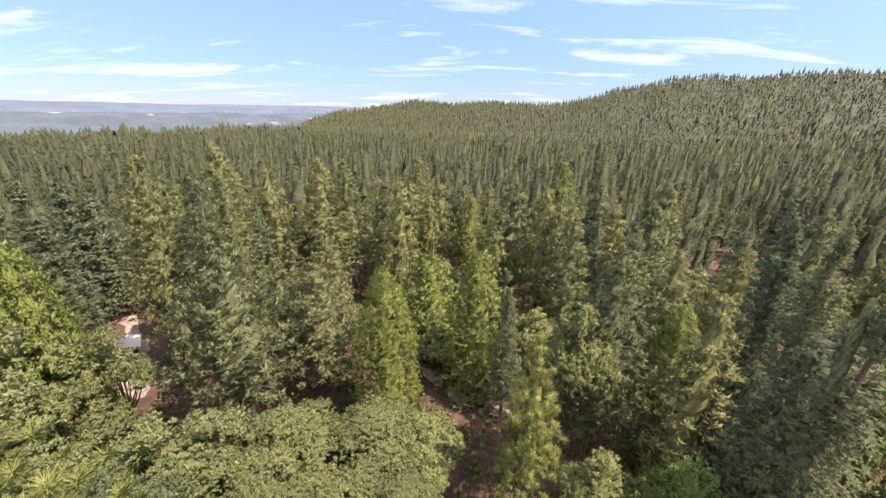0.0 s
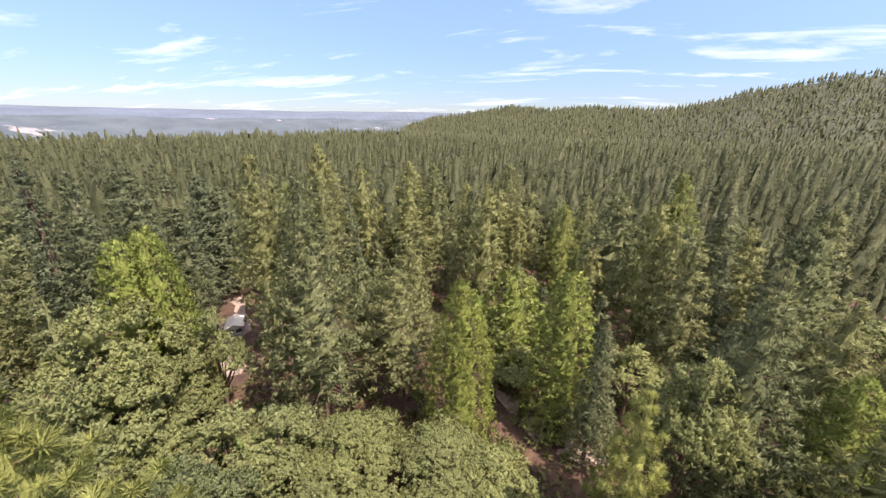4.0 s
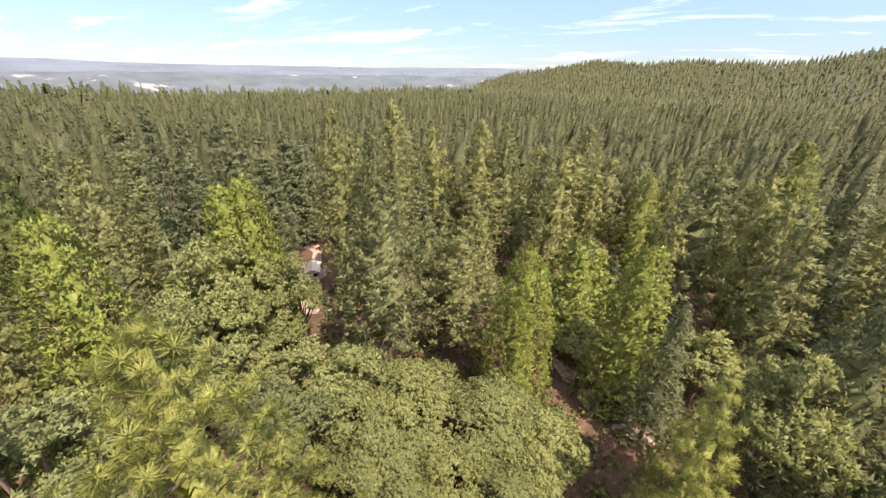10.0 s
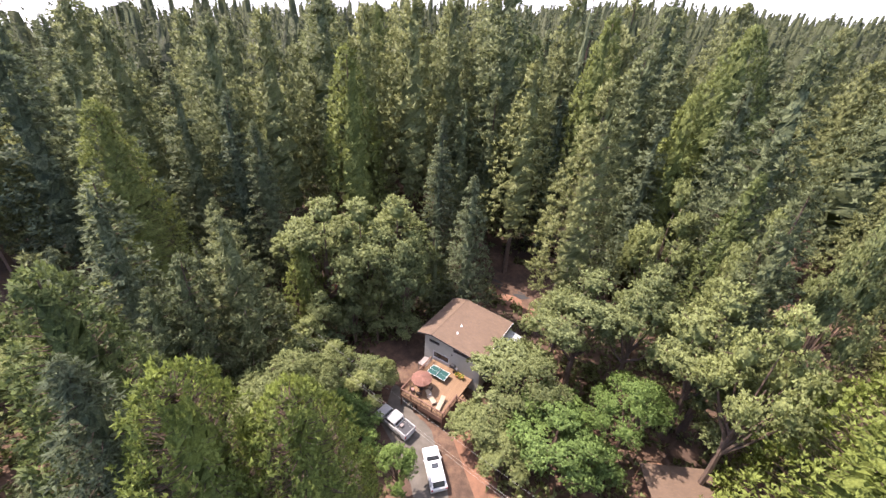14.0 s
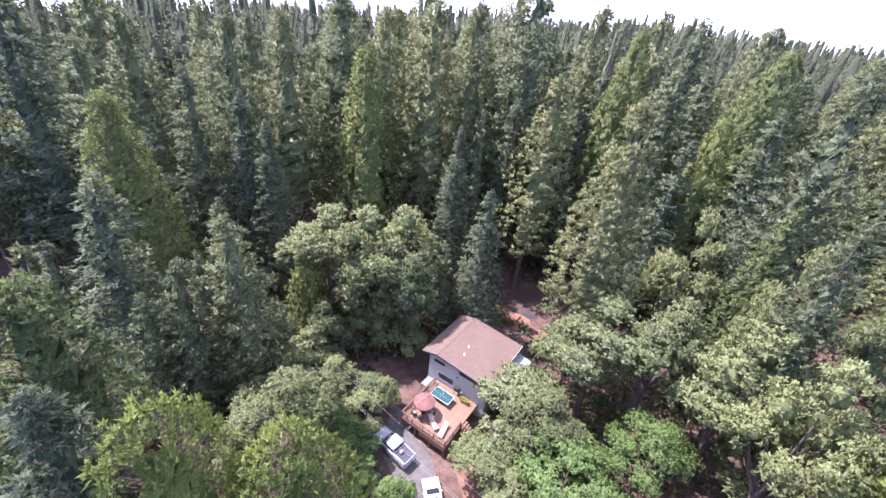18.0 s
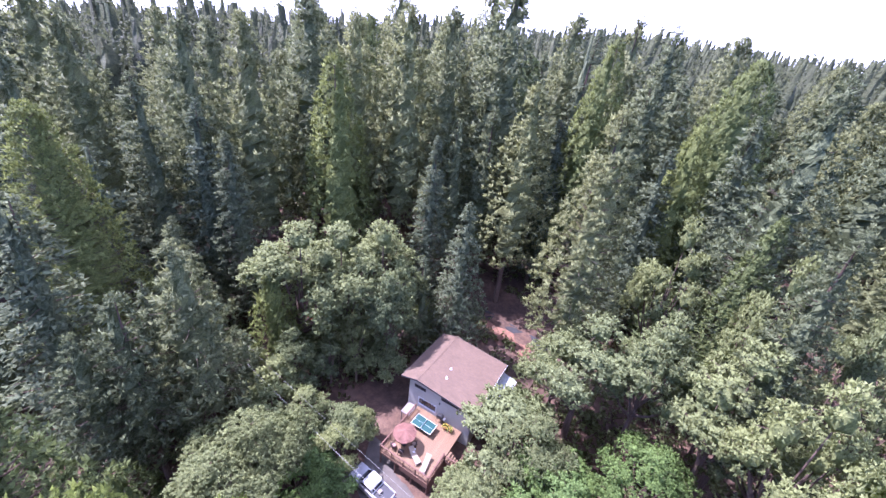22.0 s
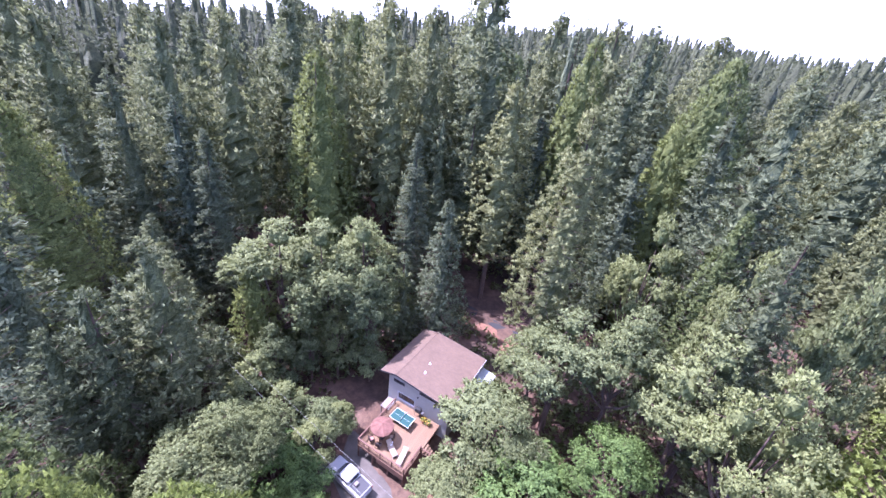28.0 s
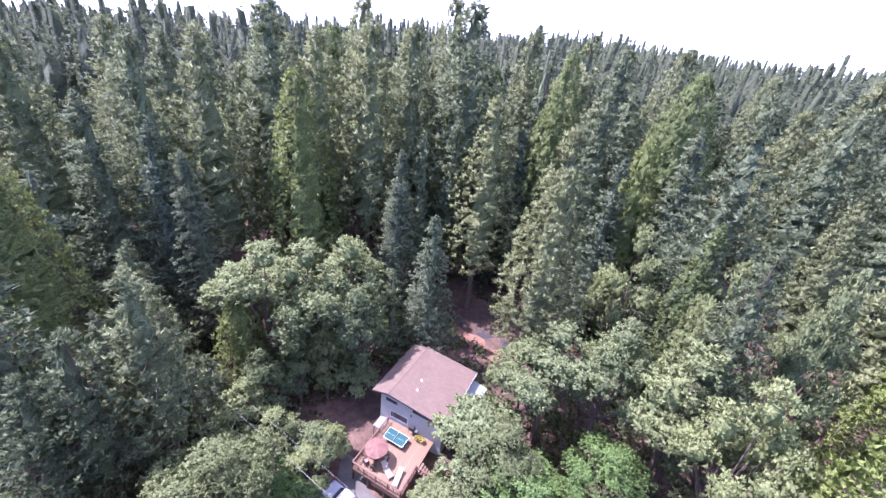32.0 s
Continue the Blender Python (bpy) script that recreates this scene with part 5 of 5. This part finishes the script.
flower_pot(on_deck(7.6, -0.3), 2)
wh = thing("barbecue", on_deck(5.9, 0.1, 0), "black lidded barbecue against the house wall", "barbecue")
part("firebox", box(-0.4, 0.4, -0.25, 0.25, 0.72, 0.95, 0.04), BLACK, wh)
part("lid", prism([(-0.4, 0.955), (0.4, 0.955), (0.36, 1.14), (0.2, 1.22), (-0.2, 1.22), (-0.36, 1.14)], -0.25, 0.25, 0.02), BLACK, wh)
part("shelf", box(0.41, 0.75, -0.2, 0.2, 0.86, 0.89), STEEL, wh)
for x in (-0.35, 0.35):
    for y in (-0.2, 0.2):
        part("leg", box(x - 0.02, x + 0.02, y - 0.02, y + 0.02, 0, 0.72), BLACK, wh)

# ---- vehicles ----
SILVER = plain("silver_car_paint", (0.3, 0.3, 0.3), 0.35, 0.15, vary=0.06)
CARWHITE = plain("white_car_paint", (0.6, 0.6, 0.59), 0.25, 0.0, vary=0.04)
SEAFOAM = plain("pale_green_car_paint", (0.3, 0.36, 0.34), 0.28, 0.4, vary=0.05)
TYRE = plain("tyre_rubber", (0.02, 0.02, 0.02), 0.85, vary=0.2)
CHROME = plain("bright_metal", (0.55, 0.55, 0.55), 0.25, 1.0, vary=0.05)
LENS = plain("red_lamp_lens", (0.3, 0.02, 0.02), 0.2, vary=0.1)


def wheels(car, xs, half, r):
    for x in xs:
        for s in (-1, 1):
            w = part("wheel", rod((x, s * (half - 0.22), r), (x, s * half, r), r, sides=20), TYRE, car)
            part("rim", rod((x, s * (half - 0.02), r), (x, s * (half + 0.012), r), r * 0.62, sides=16), CHROME, w)


def pickup(m):
    """A crew-cab pickup, nose towards +x."""
    c = thing("pickup_truck", m, "silver crew-cab pickup truck parked on the drive", "pickup truck")
    part("body", prism([(-2.6, 0.45), (2.35, 0.42), (2.62, 0.6), (2.6, 0.92), (2.45, 1.05), (1.25, 1.12), (-0.75, 1.12), (-2.6, 1.1)], -0.92, 0.92, 0.05), SILVER, c)
    part("cab", prism([(1.3, 1.06), (0.62, 1.68), (0.4, 1.74), (-0.55, 1.74), (-0.72, 1.68), (-0.88, 1.06)], -0.8, 0.8, 0.05), SILVER, c)
    part("windscreen", prism([(1.26, 1.14), (0.66, 1.67), (0.68, 1.69), (1.3, 1.15)], -0.7, 0.7), GLASS, c)
    part("rear_window", prism([(-0.87, 1.2), (-0.75, 1.62), (-0.78, 1.63), (-0.905, 1.2)], -0.62, 0.62), GLASS, c)
    for s in (-1, 1):
        part("side_window", prism([(1.0, 1.16), (0.58, 1.6), (-0.62, 1.6), (-0.74, 1.16)], s * 0.806 - 0.006, s * 0.806 + 0.006), GLASS, c)
        part("bed_side", box(-2.58, -0.92, s * 0.82 - 0.07, s * 0.82 + 0.07, 1.0, 1.28, 0.02), SILVER, c)
        part("mirror", box(0.82, 0.95, s * 1.0 - 0.1, s * 1.0 + 0.1, 1.12, 1.28, 0.02), BLACK, c)
        part("headlight", box(2.5, 2.63, s * 0.7 - 0.16, s * 0.7 + 0.16, 0.72, 0.88, 0.02), CHROME, c)
        part("tail_light", box(-2.63, -2.58, s * 0.84 - 0.06, s * 0.84 + 0.06, 0.85, 1.15), LENS, c)
    part("bed_floor", box(-2.5, -0.93, -0.745, 0.745, 1.105, 1.13), BLACK, c, "dark bed liner")
    part("tailgate", box(-2.62, -2.52, -0.74, 0.74, 1.0, 1.27, 0.02), SILVER, c)
    part("bed_front", box(-0.95, -0.885, -0.74, 0.74, 1.1, 1.3), SILVER, c)
    part("front_bumper", box(2.45, 2.7, -0.88, 0.88, 0.42, 0.62, 0.04), CHROME, c)
    part("rear_bumper", box(-2.74, -2.6, -0.85, 0.85, 0.45, 0.62, 0.03), CHROME, c)
    part("grille", box(2.56, 2.635, -0.5, 0.5, 0.66, 0.92), BLACK, c)
    part("cargo_box", box(-1.5, -1.1, -0.1, 0.35, 1.132, 1.4, 0.03), GREYWOOD, c)
    wheels(c, (1.6, -1.65), 0.93, 0.37)


def wagon(m, paint, label, sunroof=True):
    """A long estate car, nose towards +x."""
    c = thing("car", m, label, "car", "cars on the drive")
    part("body", prism([(-2.35, 0.38), (2.2, 0.36), (2.38, 0.5), (2.35, 0.78), (2.2, 0.9), (1.05, 1.0), (-2.3, 1.02), (-2.4, 0.8)], -0.88, 0.88, 0.06), paint, c)
    part("cabin", prism([(1.1, 0.96), (0.35, 1.42), (0.05, 1.5), (-1.6, 1.5), (-1.85, 1.42), (-2.25, 0.98)], -0.74, 0.74, 0.06), paint, c)
    part("windscreen", prism([(1.06, 1.02), (0.36, 1.43), (0.38, 1.45), (1.1, 1.03)], -0.66, 0.66), GLASS, c)
    part("rear_window", prism([(-2.22, 1.05), (-1.87, 1.42), (-1.9, 1.44), (-2.265, 1.05)], -0.62, 0.62), GLASS, c)
    for s in (-1, 1):
        part("side_window", prism([(0.85, 1.04), (0.3, 1.38), (-1.6, 1.38), (-1.95, 1.04)], s * 0.745 - 0.006, s * 0.745 + 0.006), GLASS, c)
        part("roof_rail", box(-1.5, 0.0, s * 0.6 - 0.02, s * 0.6 + 0.02, 1.5, 1.54), STEEL, c)
        part("mirror", box(0.7, 0.82, s * 0.95 - 0.08, s * 0.95 + 0.08, 1.0, 1.12, 0.02), paint, c)
        part("headlight", box(2.26, 2.37, s * 0.64 - 0.17, s * 0.64 + 0.17, 0.66, 0.78, 0.02), CHROME, c)
        part("tail_light", box(-2.4, -2.32, s * 0.74 - 0.1, s * 0.74 + 0.1, 0.75, 0.95), LENS, c)
    if sunroof:
        part("sunroof", box(-0.55, 0.0, -0.38, 0.38, 1.5, 1.512), GLASS, c)
    part("front_bumper", box(2.25, 2.44, -0.84, 0.84, 0.36, 0.55, 0.04), paint, c)
    wheels(c, (1.4, -1.35), 0.89, 0.33)


pickup(pose(5.7, -29.1, 0.03, 0, 0, -37))
wagon(pose(0.65, -23.9, 0.03, 0, 0, -74), CARWHITE, "white estate car with a dark sunroof on the drive")
wagon(pose(-0.6, -17.9, 0.03, 0, 0, -80), SEAFOAM, "pale grey-green car parked behind a white car", False)

# ---- shed ----
shed = thing("open_shed", pose(-24.6, -22.9, 0, 0, 0, 178), "low brown-roofed open timber shed on clay ground", "shed")
part("roof", prism([(-3.6, 2.55), (3.6, 2.55), (3.6, 2.65), (-3.6, 2.65)], -1.9, 1.9), SHINGLE, shed, m=pose(0, 0, 0, 6, 0, 0))
for x in (-3.3, 0, 3.3):
    for y, h in ((-1.6, 2.36), (1.6, 2.7)):
        part("post", box(x - 0.07, x + 0.07, y - 0.07, y + 0.07, -0.1, h), BEAM, shed)
for i in range(22):
    x = -3.35 + i * 0.305
    part("wall_board", box(x, x + 0.295, -1.66, -1.63, 0.05, 2.3), BEAM, shed)
wb = thing("workbench", pose(-25.5, -22.9, 0, 0, 0, 178), "brown timber workbench under the shed roof", "workbench")
part("worktop", box(-1, 1, -0.35, 0.35, 0.84, 0.9), GREYWOOD, wb)
for x in (-0.9, 0.9):
    for y in (-0.28, 0.28):
        part("leg", box(x - 0.04, x + 0.04, y - 0.04, y + 0.04, 0, 0.84), GREYWOOD, wb)
small = thing("storage_box", pose(-20.2, -19.3, 0, 0, 0, 20), "low brown plank box on the clay", "box")
part("body", box(-0.8, 0.8, -0.5, 0.5, 0, 0.75, 0.01), BEAM, small)
part("lid", box(-0.84, 0.84, -0.54, 0.54, 0.752, 0.8, 0.01), BEAM, small)

# terraced timber steps and a white utility cart beside the house
stp = thing("garden_steps", pose(-13.4, -37.0, 0, 0, 0, 150), "broad reddish timber garden steps", "steps")
for i in range(5):
    part("step", box(-1.4, 1.4, -i * 0.55, -i * 0.55 + 0.53, 0, 0.9 - i * 0.18), TERRA, stp)
crt = thing("utility_cart", pose(-12.9, -38.6, 0, 0, 0, 60), "small white utility cart beside garden steps", "cart")
part("body", prism([(-1.0, 0.35), (0.9, 0.35), (1.1, 0.55), (0.95, 0.75), (0.3, 0.8), (0.1, 0.62), (-0.4, 0.62), (-0.5, 0.85), (-1.0, 0.85)], -0.5, 0.5, 0.04), WHITE, crt)
part("seat", box(-0.42, 0.05, -0.4, 0.4, 0.625, 0.74, 0.03), BLACK, crt)
wheels(crt, (0.65, -0.65), 0.56, 0.26)
parasol("garden_parasol", pose(19.2, -52.6, float(height(19.2, -52.6))) @ pose(0, 0, 0, 6, 4, 0), 1.45, 4.3, 3.5, plain("bright_red_canvas", (0.5, 0.06, 0.045), 0.8, vary=0.15, scale=2), "bright red garden parasol among the oaks")

# ---- power line ----
POLEWOOD = plain("grey_pole_wood", (0.16, 0.13, 0.11), 0.9, vary=0.3, scale=2, stretch=(4, 4, 0.5))
WIRE = plain("pale_aluminium_wire", (0.24, 0.24, 0.22), 0.6, 0.2, vary=0.05)


def power_pole(x, y, h, turn):
    p = thing("utility_pole", pose(x, y, float(height(x, y)), 0, 0, turn), "grey wooden utility pole with a crossarm", "utility pole")
    part("shaft", rod((0, 0, -0.3), (0, 0, h), 0.15, 0.1, 10), POLEWOOD, p)
    part("crossarm", box(-0.06, 0.06, -0.75, 0.75, h - 0.45, h - 0.33), POLEWOOD, p)
    for y in (-0.68, 0, 0.68):
        part("insulator", rod((0, y, h - 0.33 if y else h), (0, y, h - 0.16 if y else h + 0.15), 0.045, 0.03), WHITE, p)


def wire(a, b, sag, r=0.006):
    a, b = Vector(a), Vector(b)
    pts = [a.lerp(b, t / 20) + Vector((0, 0, -sag * 4 * (t / 20) * (1 - t / 20))) for t in range(21)]
    v, f = tube([tuple(p) for p in pts], [r] * 21, 5)
    tagged(put("power_line", mesh_of("power_line", v, f, WIRE)), "thin pale power line slung between poles", "cable", "power lines")


PA, PB = (-22.0, -5.0), (29.0, -42.4)
bear = math.degrees(math.atan2(PB[1] - PA[1], PB[0] - PA[0]))
power_pole(*PA, 11.2, bear)
power_pole(*PB, 10.8, bear)
sx, sy = -math.sin(radians(bear)), math.cos(radians(bear))
for k in (-0.68, 0.68):
    wire((PA[0] + sx * k, PA[1] + sy * k, 11.05), (PB[0] + sx * k, PB[1] + sy * k, 10.65), 1.3)
wire((PA[0], PA[1], 9.6), (PB[0], PB[1], 9.2), 1.6, 0.008)
wire((PA[0], PA[1], 11.1), (-24.6, -21.2, 2.6), 0.6, 0.006)
wire((PA[0], PA[1], 11.1), (-46, 10, 11 + float(height(-46, 10))), 1.0)

# ---- far buildings ----
RUST = plain("rusty_red_roof", (0.3, 0.13, 0.09), 0.8, vary=0.25)


def cabin(x, y, turn, w, d, h, roof_mat, label):
    z = float(height(x, y))
    c = thing("cabin", pose(x, y, z - 0.2, 0, 0, turn), label, "cabin")
    part("wall", prism([(-w / 2, 0), (w / 2, 0), (w / 2, h), (0, h + w * 0.22), (-w / 2, h)], -d / 2, d / 2), TRIM, c)
    for s in (-1, 1):
        part("roof", prism([(0, h + w * 0.24), (s * (w / 2 + 0.4), h - 0.1), (s * (w / 2 + 0.4), h + 0.05), (0, h + w * 0.24 + 0.15)], -d / 2 - 0.4, d / 2 + 0.4), roof_mat, c)
    for x2 in (-w * 0.25, w * 0.25):
        part("window", box(x2 - 0.5, x2 + 0.5, -d / 2 - 0.03, -d / 2 - 0.003, h * 0.4, h * 0.8), GLASS, c)


cabin(-55.5, 53.5, 40, 2.6, 3.8, 1.9, plain("white_metal_roof", (0.6, 0.56, 0.48), 0.7, vary=0.08), "small white-roofed cabin in a stony clearing")
cabin(70, 162, -20, 7, 9, 3.0, RUST, "distant cabin with a rusty red roof")
post = thing("wooden_post", pose(-5.4, -56.5, float(height(-5.4, -56.5))), "grey wooden post behind the house", "post")
part("shaft", rod((0, 0, -0.3), (0, 0, 3.4), 0.12, 0.1, 8), POLEWOOD, post)
part("cap", rod((0, 0, 3.4), (0, 0, 3.5), 0.16, 0.1, 8), POLEWOOD, post)
